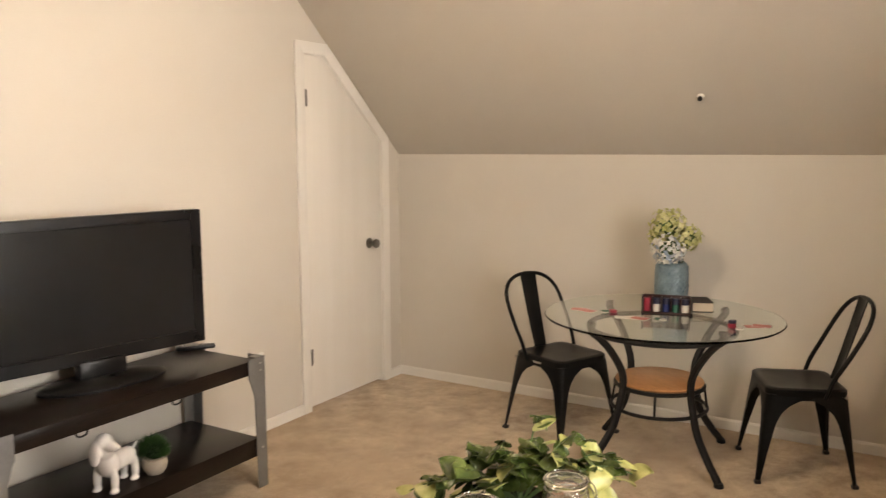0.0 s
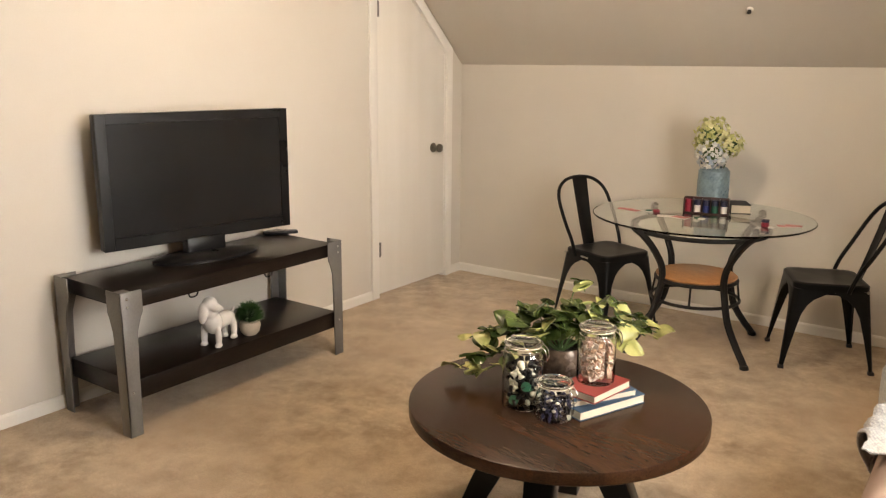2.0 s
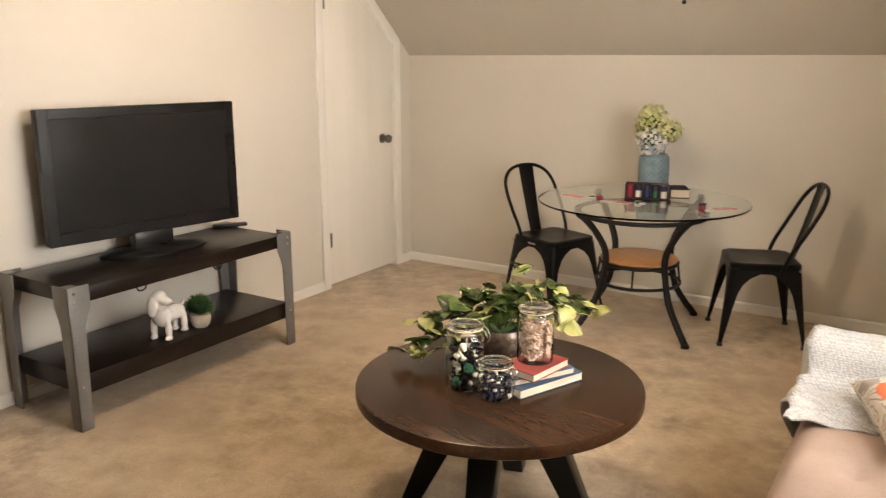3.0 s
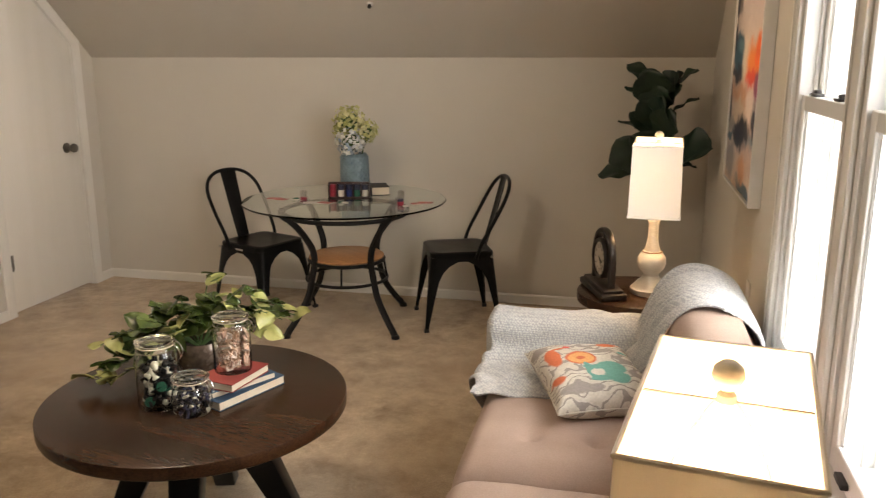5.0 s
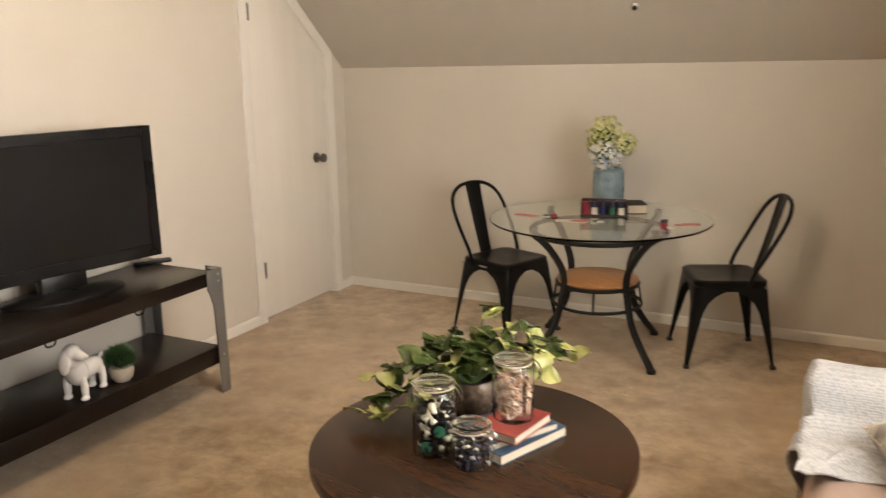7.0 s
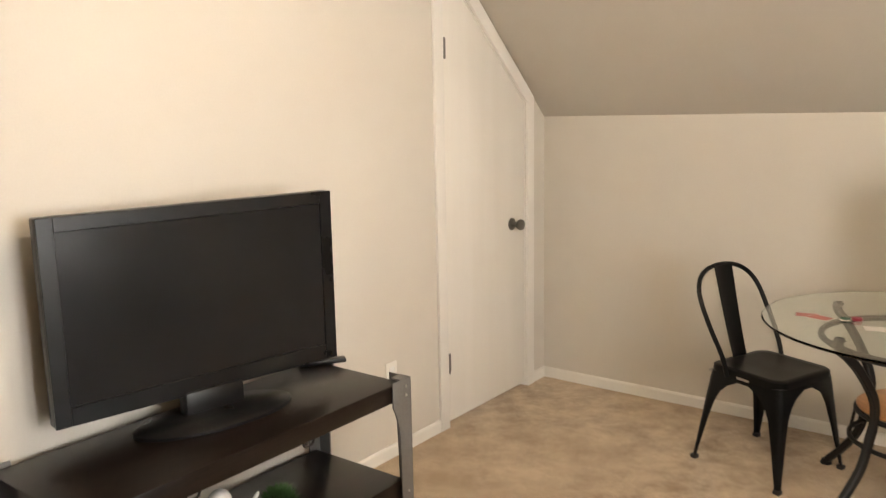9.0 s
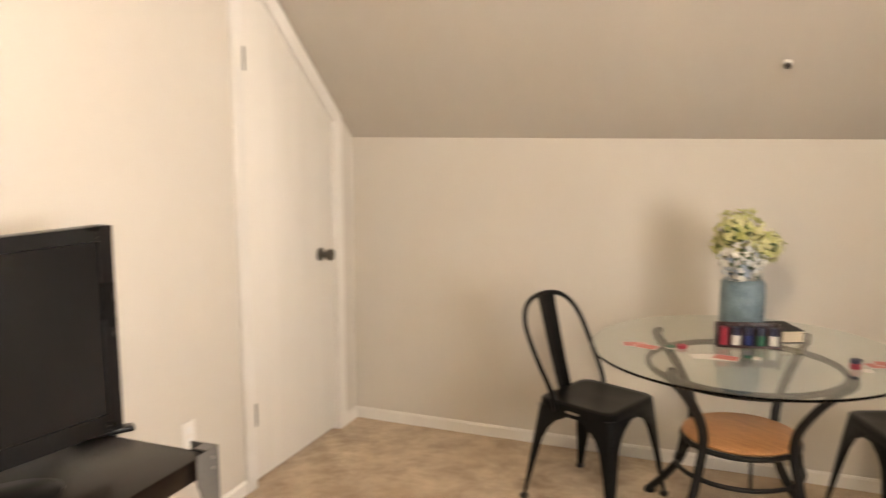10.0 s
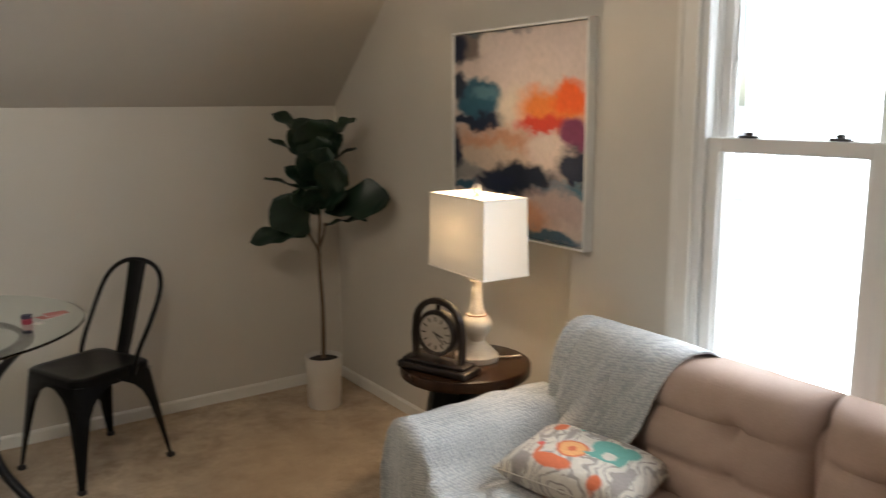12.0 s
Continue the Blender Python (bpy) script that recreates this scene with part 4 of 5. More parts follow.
def build_throw():
    arm = [tuple(p) for p in spline([(0, -1.985, 0.30), (0, -1.992, 0.46), (0, -2.004, 0.575), (0, -2.055, 0.622), (0, -2.125, 0.622), (0, -2.185, 0.590), (0, -2.215, 0.520), (0, -2.27, 0.480), (0, -2.36, 0.474), (0, -2.455, 0.466)], 6)]

    def over_arm(u, v):
        p = smooth_path(arm, v)
        seat = max(0.0, min(1.0, (v - 0.66) / 0.22))
        d = u * (0.80 + 0.06 * math.sin(v * 5) - 0.20 * seat)
        front = 0.54 if v < 0.7 else 0.555
        x = max(3.60 - d, 3.60 - front - 0.012 * math.sin(v * 17))
        drop = max(0.0, d - front + 0.03)
        z = p.z - drop + (0.02 * math.exp(-((d - front) / 0.03) ** 2) if drop > 0 else 0)
        fold = 0.012 * math.sin(11 * v + 9 * u + 2 * math.sin(6 * u)) * (0.25 + 0.75 * seat) + 0.010 * noise.noise((u * 7, v * 9, 3.0))
        return (x - (abs(fold) * 0.8 if drop > 0 else 0), p.y + fold * 0.3 - 0.05 * seat * u, z + abs(fold) + 0.004)

    back = [tuple(p) for p in spline([(3.925, 0, 0.52), (3.918, 0, 0.67), (3.905, 0, 0.730), (3.862, 0, 0.791), (3.780, 0, 0.829), (3.690, 0, 0.813), (3.622, 0, 0.728), (3.580, 0, 0.60), (3.555, 0, 0.54), (3.52, 0, 0.482), (3.44, 0, 0.478)], 6)]

    def over_back(u, v):
        p = smooth_path(back, v)
        y0 = -2.10 - 0.04 * max(0, v - 0.45)
        y1 = -2.57 + 0.34 * max(0.0, v - 0.40)
        k = max(0.0, v - 0.4) / 0.6
        fold = (0.007 + 0.030 * k) * math.sin(19 * u + 9 * v + 1.3 * math.sin(9 * u)) + 0.008 * noise.noise((u * 6, v * 6, 9.0))
        hem = max(0.0, (u - 0.72) / 0.28) ** 1.5
        p.x, p.z = p.x + (0.010 if p.x < 3.78 else -0.006) * hem, p.z - 0.009 * hem
        return (p.x - abs(fold) * 0.9 * (1 - 0.6 * hem), y0 + (y1 - y0) * u + 0.02 * math.sin(7 * v) * k, p.z + abs(fold) * 0.6)
    t = thing("throw_blanket", pose(0, 0, 0), "pale grey knitted throw draped over the sofa arm and back", "blanket")
    part("arm_drape", thicken(sheet(over_arm, 56, 64), 0.005), M_KNIT, t, "", 70)
    part("back_drape", thicken(sheet(over_back, 64, 60), 0.005), M_KNIT, t, "", 70)
    def spill(u, v):
        """The free end, heaped in soft folds on the seat beside the cushion."""
        a = u * 2 * math.pi
        r = 0.35 + 0.65 * v
        x = 3.40 + 0.25 * (2 * u - 1) - 0.04 * v
        y = -2.30 - 0.15 * v + 0.03 * math.sin(2 * a)
        ridge = abs(math.sin(7 * u + 5 * v + 1.4 * math.sin(4 * v))) * 0.042 + 0.012 * noise.noise((u * 6, v * 6, 4.0))
        return (x, y, 0.472 + ridge * r * (1 - v ** 6) * (1 - abs(2 * u - 1) ** 6) + 0.006)
    part("spilled_end", thicken(sheet(spill, 60, 30), 0.005), M_KNIT, t, "", 70)


build_throw()


def build_pillow():
    a = Vector((0.93, 0.367, 0))
    nrm = Vector((-0.367, 0.93, 0))
    b = (nrm * math.cos(radians(6)) + Vector((0, 0, 1)) * math.sin(radians(6))).normalized()
    c = a.cross(b)
    centre = Vector((3.490, -2.605, 0.512)) + b * 0.175
    m = Matrix((a, b, c)).transposed().to_4x4()
    m.translation = centre
    p = thing("throw_pillow", m, "cream cushion printed with orange, teal and grey elephants and scrolls", "pillow")

    def side(sign):
        def at(u, v):
            x, y = 2 * u - 1, 2 * v - 1
            pinch = 1 - 0.07 * (1 - y * y) * abs(x) ** 4
            pinchy = 1 - 0.07 * (1 - x * x) * abs(y) ** 4
            h = (max(0.0, 1 - x ** 4) * max(0.0, 1 - y ** 4)) ** 0.55
            return (x * 0.165 * pinch, y * 0.195 * pinchy, sign * (0.062 * h + 0.004 * noise.noise((x * 3, y * 3, sign))))
        return at
    bm = sheet(side(1), 30, 30)
    sheet(side(-1), 30, 30, bm)
    bmesh.ops.remove_doubles(bm, verts=bm.verts, dist=0.0008)
    part("cover", bm, M_PILLOW, p, "", 80)
    part("piping", tube([side(0)(u, v) for u, v in [(i / 10, 0) for i in range(10)] + [(1, i / 10) for i in range(10)] + [(1 - i / 10, 1) for i in range(10)] + [(0, 1 - i / 10) for i in range(10)]], 0.0022, 6, True), M_PIPE, p)


M_PIPE = plain("cream_piping", (0.60, 0.55, 0.47), 0.85)
build_pillow()


# ---- table lamps ----
M_BULB = glow_material("warm_bulb", (1.0, 0.74, 0.42), 3.0)


def build_lamp(spot, turn, label):
    t = thing("table_lamp", pose(*spot, 0, 0, turn), label, "lamp", "matching table lamps")
    prof = [(0, 0), (0.074, 0), (0.076, 0.006), (0.076, 0.020), (0.070, 0.026), (0.066, 0.030), (0.052, 0.046), (0.036, 0.060), (0.029, 0.072), (0.033, 0.082), (0.047, 0.098),
            (0.055, 0.118), (0.054, 0.138), (0.044, 0.156), (0.036, 0.163), (0.034, 0.168), (0.030, 0.170), (0.023, 0.195), (0.019, 0.225), (0.018, 0.270), (0.020, 0.282), (0.024, 0.286), (0.024, 0.296), (0.018, 0.300), (0, 0.301)]
    part("base", lathe(prof, 40), M_CERAMIC, t, "cream turned baluster base")
    part("groove", tube(ring_points(0.0365, 0.1655, 36), 0.0022, 6, True), M_OAK, t)
    part("socket", lathe([(0, 0.300), (0.016, 0.300), (0.016, 0.355), (0.012, 0.36), (0, 0.361)], 16), M_STEEL, t)
    zb, zt, hx, hy = 0.325, 0.585, 0.090, 0.172
    bm = bmesh.new()

    def rim(z, g):
        return [bm.verts.new((sx * (hx + g) * 1.0, sy * (hy + g), z)) for sx, sy in ((-1, -1), (1, -1), (1, 1), (-1, 1))]
    lo, hi = rim(zb, 0.002), rim(zt, -0.003)
    for i in range(4):
        bm.faces.new((lo[i], lo[(i + 1) % 4], hi[(i + 1) % 4], hi[i]))
    thicken(bm, 0.0016)
    part("shade", bm, M_LINEN, t, "rectangular white linen shade, lit from inside", 0)
    for z, g, nm in ((zb, 0.002, "lower_trim"), (zt, -0.003, "upper_trim")):
        c = [(-hx - g, -hy - g, z), (hx + g, -hy - g, z), (hx + g, hy + g, z), (-hx - g, hy + g, z)]
        part(nm, tube([Vector(c[i]).lerp(Vector(c[(i + 1) % 4]), k / 6) for i in range(4) for k in range(6)], 0.003, 6, True), M_LINEN, t)
    wire = tube([(-hx + 0.003, 0, zt - 0.004), (hx - 0.003, 0, zt - 0.004)], 0.002, 6)
    for sx in (-1, 1):
        tube(spline([(sx * 0.014, 0, 0.345), (sx * 0.055, 0, 0.41), (sx * 0.05, 0, 0.50), (sx * 0.012, 0, zt - 0.006), (0, 0, zt - 0.004)], 5), 0.002, 6, bm=wire)
    part("harp", wire, M_STEEL, t, "thin wire harp")
    fin = lathe([(0, zt - 0.004), (0.010, zt - 0.004), (0.010, zt + 0.004), (0.006, zt + 0.008), (0.012, zt + 0.014), (0.017, zt + 0.024), (0.015, zt + 0.034), (0.008, zt + 0.040), (0, zt + 0.041)], 20)
    part("finial", fin, M_CERAMIC, t, "cream ball finial")
    part("bulb", lathe([(0, 0.361), (0.012, 0.362), (0.014, 0.385), (0.026, 0.415), (0.030, 0.440), (0.026, 0.462), (0.014, 0.476), (0, 0.480)], 20), M_BULB, t, "glowing warm bulb").visible_shadow = False
    part("cord", tube(spline([(0.07, -0.03, 0.006), (0.11, -0.05, 0.004), (0.15, -0.06, 0.004)], 6), 0.003, 6), M_CERAMIC, t)


build_lamp(FAR_LAMP, -3, "lit table lamp with rectangular white shade beside the clock")
build_lamp(NEAR_LAMP, -9, "lit table lamp with rectangular white shade at the sofa's end")


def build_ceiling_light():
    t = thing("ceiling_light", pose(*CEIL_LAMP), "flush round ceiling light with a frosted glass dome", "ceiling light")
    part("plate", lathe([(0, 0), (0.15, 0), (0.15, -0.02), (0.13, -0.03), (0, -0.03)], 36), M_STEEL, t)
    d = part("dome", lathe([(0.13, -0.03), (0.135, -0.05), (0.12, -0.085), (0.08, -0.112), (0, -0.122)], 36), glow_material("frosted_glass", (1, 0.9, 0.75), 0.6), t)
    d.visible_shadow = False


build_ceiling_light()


# ---- framed painting, seen from the room: local x to the right, front to -y ----
def build_picture():
    t = thing("framed_painting", pose(W - 0.0005, -1.535, 1.393, 0, 0, -90), "abstract blue, cream and orange canvas in a white floater frame", "painting")
    hw, hh = 0.392, 0.397
    part("canvas", box(-hw + 0.012, hw - 0.012, -0.036, -0.004, -hh + 0.012, hh - 0.012, 0.002), M_PAINTING, t, "abstract painted canvas")
    part("backing", box(-hw + 0.002, hw - 0.002, -0.010, 0.0, -hh + 0.002, hh - 0.002), M_DARK, t)
    for x0, x1, z0, z1 in ((-hw, -hw + 0.008, -hh, hh), (hw - 0.008, hw, -hh, hh), (-hw + 0.008, hw - 0.008, -hh, -hh + 0.008), (-hw + 0.008, hw - 0.008, hh - 0.008, hh)):
        part("frame_side", box(x0, x1, -0.043, -0.0005, z0, z1, 0.001, 1), M_SASH, t)


build_picture()

# ---- fiddle-leaf fig ----
M_FIG = surface("fig_leaf", (0.006, 0.020, 0.011), (0.014, 0.038, 0.018), 0.42, 0, 9.0, 60.0, 0.2, 0.2, 0.002)
M_STEM = surface("fig_stem", (0.10, 0.065, 0.04), (0.17, 0.115, 0.07), 0.8, 0, 8.0, 60.0, 0.3, 0.3, 0.003)
M_POT = plain("white_glazed_pot", (0.72, 0.68, 0.62), 0.35)
M_SOIL = surface("dark_soil", (0.015, 0.011, 0.008), (0.04, 0.03, 0.02), 0.95, 0, 30.0, 120.0, 0.4, 0.6, 0.01)


def fig_leaf(base, tip, width, facing, bend):
    """A fiddle-shaped leaf from base to tip: narrow waist, broad wavy end, sunken midrib."""
    base, tip = Vector(base), Vector(tip)
    along = tip - base
    length = along.length
    along.normalize()
    across = along.cross(Vector(facing)).normalized()
    up = across.cross(along)

    def at(u, v):
        s = 2 * v - 1
        w = width * (0.10 + 0.55 * min(1.0, u * 3.2) ** 0.8 + 0.42 * math.exp(-((u - 0.70) / 0.22) ** 2)) * max(0.0, 1 - u ** 7) ** 0.5
        w *= 1 + 0.05 * math.sin(u * 21 + 2 * s)
        z = bend * length * math.sin(u * math.pi) + 0.22 * w * abs(s) ** 1.5 + 0.010 * math.sin(u * 15 + s * 2.5) * abs(s)
        return base + along * (u * length) + across * (s * w) + up * z
    return thicken(sheet(at, 18, 8), 0.0015)


def build_fig():
    t = thing("fiddle_leaf_fig", pose(3.668, -0.355, 0, 0, 0, -26), "tall fiddle-leaf fig with dark leaves in a white pot", "plant")
    pot = part("pot", lathe([(0, 0), (0.078, 0), (0.083, 0.006), (0.091, 0.25), (0.092, 0.262), (0.086, 0.263), (0.083, 0.245), (0, 0.240)], 40), M_POT, t, "white cylindrical pot")
    part("soil", lathe([(0.083, 0.243), (0.05, 0.249), (0, 0.252)], 24), M_SOIL, pot)
    trunk = tube(spline([(0, 0, 0.245), (0.004, 0.002, 0.5), (-0.006, 0.0, 0.78), (0.004, 0.004, 0.95), (0.0, 0.0, 1.12), (0.004, 0, 1.33)], 6), [0.013 - 0.00030 * i for i in range(31)], 8)
    tube(spline([(0, 0, 0.78), (-0.025, -0.01, 0.84), (-0.05, -0.02, 0.89)], 5), 0.007, 6, bm=trunk)
    tube(spline([(0, 0, 0.82), (0.02, -0.01, 0.88), (0.03, -0.02, 0.94)], 5), 0.007, 6, bm=trunk)
    part("trunk", trunk, M_STEM, t, "thin brown trunk")
    # base, tip, half width, facing, bend
    leaves = [((-0.02, 0.0, 1.34), (-0.20, -0.03, 1.47), 0.045, (0.4, -0.6, 0.8), 0.04), ((0.02, 0.0, 1.33), (0.19, -0.02, 1.445), 0.042, (-0.4, -0.5, 0.8), 0.03),
              ((0.0, -0.01, 1.26), (-0.03, -0.13, 1.44), 0.085, (0, -1, 0.5), 0.06), ((0.0, 0.0, 1.22), (-0.13, -0.06, 1.39), 0.060, (0.3, -0.9, 0.5), 0.05),
              ((0.0, 0.0, 1.22), (0.12, -0.06, 1.37), 0.058, (-0.3, -0.9, 0.5), 0.05), ((-0.02, 0.0, 1.22), (-0.22, 0.0, 1.35), 0.026, (0.4, -0.2, 0.9), 0.03),
              ((0.03, 0.0, 1.20), (0.19, 0.02, 1.30), 0.018, (-0.4, 0.1, 0.9), 0.06), ((-0.03, 0.0, 1.08), (-0.25, 0.0, 1.165), 0.022, (0.3, 0.1, 0.9), 0.04),
              ((0.02, -0.03, 1.05), (0.10, -0.13, 1.25), 0.075, (0.1, -1, 0.3), 0.05), ((-0.01, -0.03, 1.07), (-0.15, -0.07, 1.22), 0.042, (0.3, -0.7, 0.7), 0.04),
              ((0.03, -0.02, 1.00), (0.34, -0.15, 1.07), 0.092, (-0.15, -0.85, 0.6), 0.05), ((0.01, -0.02, 1.02), (0.13, -0.14, 1.10), 0.070, (0, -0.8, 0.7), 0.04),
              ((-0.05, -0.02, 0.89), (-0.21, -0.10, 1.07), 0.092, (0.1, -1, 0.25), 0.05), ((0.0, -0.03, 1.00), (-0.13, -0.10, 1.09), 0.050, (0.1, -0.8, 0.7), 0.04),
              ((-0.06, -0.02, 0.885), (-0.33, -0.06, 0.865), 0.052, (0.0, -0.65, 0.8), 0.07), ((0.03, -0.01, 0.93), (0.23, -0.05, 0.955), 0.020, (0, -0.2, 1), 0.05),
              ((0.0, -0.01, 1.12), (-0.08, -0.10, 1.29), 0.062, (0.2, -0.9, 0.5), 0.05), ((0.0, -0.01, 1.12), (0.05, -0.12, 1.31), 0.066, (-0.1, -0.9, 0.5), 0.05),
              ((0.0, -0.02, 1.16), (0.0, -0.09, 1.37), 0.080, (0.0, -1.0, 0.4), 0.04), ((0.0, 0.0, 0.98), (-0.05, -0.12, 1.12), 0.060, (0.1, -0.9, 0.5), 0.04),
              ((0.01, 0.0, 1.30), (0.09, -0.05, 1.43), 0.060, (-0.2, -0.9, 0.4), 0.04), ((-0.01, 0.0, 1.30), (-0.10, -0.05, 1.44), 0.055, (0.2, -0.9, 0.4), 0.04),
              ((0.0, 0.0, 1.12), (-0.08, 0.18, 1.25), 0.07, (0, 0.6, 0.8), 0.05), ((0.0, 0.0, 1.30), (0.05, 0.13, 1.42), 0.055, (0, 0.6, 0.8), 0.05)]
    for base, tip, width, facing, bend in leaves:
        part("leaf", fig_leaf(base, tip, width * 1.12, facing, bend), M_FIG, t, "", 70)


build_fig()

# ---- clock on the side table ----
M_BRONZE = surface("dark_bronze", (0.020, 0.015, 0.012), (0.045, 0.034, 0.027), 0.38, 0.5, 9.0, 80.0, 0.3, 0.1, 0.001)
M_DIAL = surface("aged_dial", (0.42, 0.36, 0.29), (0.56, 0.49, 0.40), 0.6, 0, 12.0, 60.0, 0.2, 0.0)


def build_clock():
    """It faces local +x."""
    t = thing("mantel_clock", pose(3.432, -1.735, 0.6125, 0, 0, 200) @ Matrix.Scale(1.14, 4), "dark bronze arched mantel clock with an aged round dial", "clock")
    part("plinth", box(-0.045, 0.045, -0.125, 0.125, 0, 0.022, 0.006), M_BRONZE, t)
    part("plinth_step", box(-0.034, 0.034, -0.112, 0.112, 0.0218, 0.034, 0.005), M_BRONZE, t)
    arch = [(0, -0.082, 0.033), (0, -0.086, 0.10), (0, -0.082, 0.14)] + [(0, -0.082 * math.cos(radians(a)), 0.14 + 0.074 * math.sin(radians(a))) for a in range(15, 180, 15)] + [(0, 0.082, 0.14), (0, 0.086, 0.10), (0, 0.082, 0.033)]
    part("arch", tube(arch, 0.0095, 8, flat=(1.3, 1.0)), M_BRONZE, t, "arched bronze carrying frame")
    part("hanger", tube([(0, 0, 0.186), (0, 0, 0.212)], 0.007, 8), M_BRONZE, t)
    drum = moved(lathe([(0, -0.022), (0.062, -0.022), (0.068, -0.014), (0.070, 0.014), (0.066, 0.022), (0.058, 0.020), (0.057, 0.014), (0, 0.014)], 40), pose(0, 0, 0.118, 0, 90, 0))
    d = part("drum", drum, M_BRONZE, t, "round bronze clock case")
    part("dial", moved(lathe([(0, 0.0145), (0.056, 0.0145), (0.056, 0.0155), (0, 0.0155)], 36), pose(0, 0, 0.118, 0, 90, 0)), M_DIAL, d, "cream dial with worn numerals")
    for k in range(12):
        a = radians(30 * k)
        part("numeral", moved(box(0.0156, 0.0162, -0.002, 0.002, 0.036, 0.050), pose(0, 0, 0.118) @ Matrix.Rotation(a, 4, "X")), M_BLACK, d)
    part("hour_hand", moved(box(0.0163, 0.0172, -0.002, 0.002, -0.006, 0.028), pose(0, 0, 0.118) @ Matrix.Rotation(radians(-110), 4, "X")), M_BLACK, d)
    part("minute_hand", moved(box(0.0173, 0.0182, -0.0015, 0.0015, -0.008, 0.042), pose(0, 0, 0.118) @ Matrix.Rotation(radians(-95 - 40), 4, "X")), M_BLACK, d)


build_clock()

# ---- on the glass table ----
M_VASE = surface("blue_glazed_ceramic", (0.12, 0.18, 0.215), (0.21, 0.295, 0.33), 0.3, 0, 14.0, 60.0, 0.25, 0.1, 0.001)
GZ = 0.7262


def build_vase():
    t = thing("flower_vase", pose(1.935, -0.335, GZ), "blue embossed ceramic vase of yellow-green and white hydrangeas", "vase")
    nth, nz = 72, 56

    def at(u, v):
        a, z = 2 * math.pi * u, 0.232 * v
        r = 0.078 + 0.004 * math.sin(math.pi * v)
        if v < 0.06:
            r -= 0.010 * (1 - v / 0.06) ** 2
        if v > 0.93:
            r -= 0.012 * ((v - 0.93) / 0.07) ** 1.5
        if 0.22 < v < 0.92:
            k = abs(math.sin(9 * a + 26 * v) * math.sin(9 * a - 26 * v))
            r += 0.0055 * k ** 0.5
        elif v >= 0.06:
            r += 0.002 * math.sin(v * 150)
        return (r * math.cos(a), r * math.sin(a), z)
    bm = sheet(at, nth, nz)
    bmesh.ops.remove_doubles(bm, verts=bm.verts, dist=0.0002)
    lathe([(0.066, 0.232), (0.060, 0.230), (0.058, 0.15), (0, 0.15)], 36, bm)
    lathe([(0.068, 0.0), (0, 0.0)], 36, bm)
    part("vase", bm, M_VASE, t, "blue ceramic with raised lattice")
    heads = [((-0.03, 0.0, 0.415), 0.088, "yellow-green hydrangea head", M_LIME, 105, 1), ((0.082, 0.015, 0.355), 0.060, "yellow-green hydrangea head", M_LIME, 60, 2),
             ((-0.078, 0.01, 0.355), 0.050, "yellow-green hydrangea head", M_LIME, 45, 4), ((-0.005, -0.045, 0.298), 0.080, "blue-white hydrangea head", M_PALE, 110, 3)]
    for (cx, cy, cz), R, label, mat, count, seed in heads:
        rnd = random.Random(seed)
        verts, faces = [], []
        for k in range(count):
            zz = 1 - 2 * (k + 0.5) / count
            a = 2.39996 * k
            n = Vector((math.sqrt(1 - zz * zz) * math.cos(a), math.sqrt(1 - zz * zz) * math.sin(a), zz))
            c = Vector((cx, cy, cz)) + n * R * rnd.uniform(0.72, 1.08)
            q = n.to_track_quat("Z", "Y").to_matrix() @ Euler((rnd.uniform(-0.7, 0.7), rnd.uniform(-0.7, 0.7), rnd.uniform(0, 6.3))).to_matrix()
            s = rnd.uniform(0.012, 0.018)
            i = len(verts)
            verts.append(tuple(c))
            for p in range(4):
                e = Euler((0, 0, p * math.pi / 2)).to_matrix()
                verts += [tuple(c + q @ (e @ Vector(w)) * s) for w in ((0.5, -0.52, 0.16), (1.0, -0.30, 0.32), (1.1, 0.1, 0.20), (0.8, 0.45, 0.34), (0.45, 0.50, 0.14))]
                b = i + 1 + 5 * p
                faces += [(i, b, b + 1, b + 2), (i, b + 2, b + 3, b + 4)]
        me = bpy.data.meshes.new("flower_head")
        me.from_pydata(verts, [], faces)
        me.materials.append(mat)
        ob = new("flower_head", me)
        ob.parent = t
        tagged(ob, label)
        core = lathe([(0, cz - R * 0.7), (R * 0.45, cz - R * 0.45), (R * 0.66, cz), (R * 0.45, cz + R * 0.45), (0, cz + R * 0.7)], 14)
        part("flower_core", moved(core, pose(cx, cy, 0)), M_STEMG, ob)
        part("stem", tube([(cx * 0.3, cy * 0.3, 0.151), (cx, cy, cz)], 0.004, 6), M_STEMG, t)


def petal_material(name, shades):
    """Each floret takes its own shade."""
    m, nt, b = nodes_of(name)
    geo = nt.nodes.new("ShaderNodeNewGeometry")
    r = nt.nodes.new("ShaderNodeValToRGB")
    r.color_ramp.elements.remove(r.color_ramp.elements[1])
    for k, c in enumerate(shades):
        e = r.color_ramp.elements[0] if k == 0 else r.color_ramp.elements.new(k / (len(shades) - 1))
        e.position, e.color = k / (len(shades) - 1), rgba(c)
    nt.links.new(geo.outputs["Random Per Island"], r.inputs["Fac"])
    fine = noise_tex(nt, 120.0, 3)
    g = ramp(nt, fine.outputs["Fac"], 0.3, 0.7, (0.8, 0.8, 0.8), (1.1, 1.1, 1.1)).outputs["Color"]
    nt.links.new(mix(nt, 1.0, r.outputs["Color"], g, "MULTIPLY"), b.inputs["Base Color"])
    b.inputs["Roughness"].default_value = 0.7
    b.inputs["Specular IOR Level"].default_value = 0.2
    return m


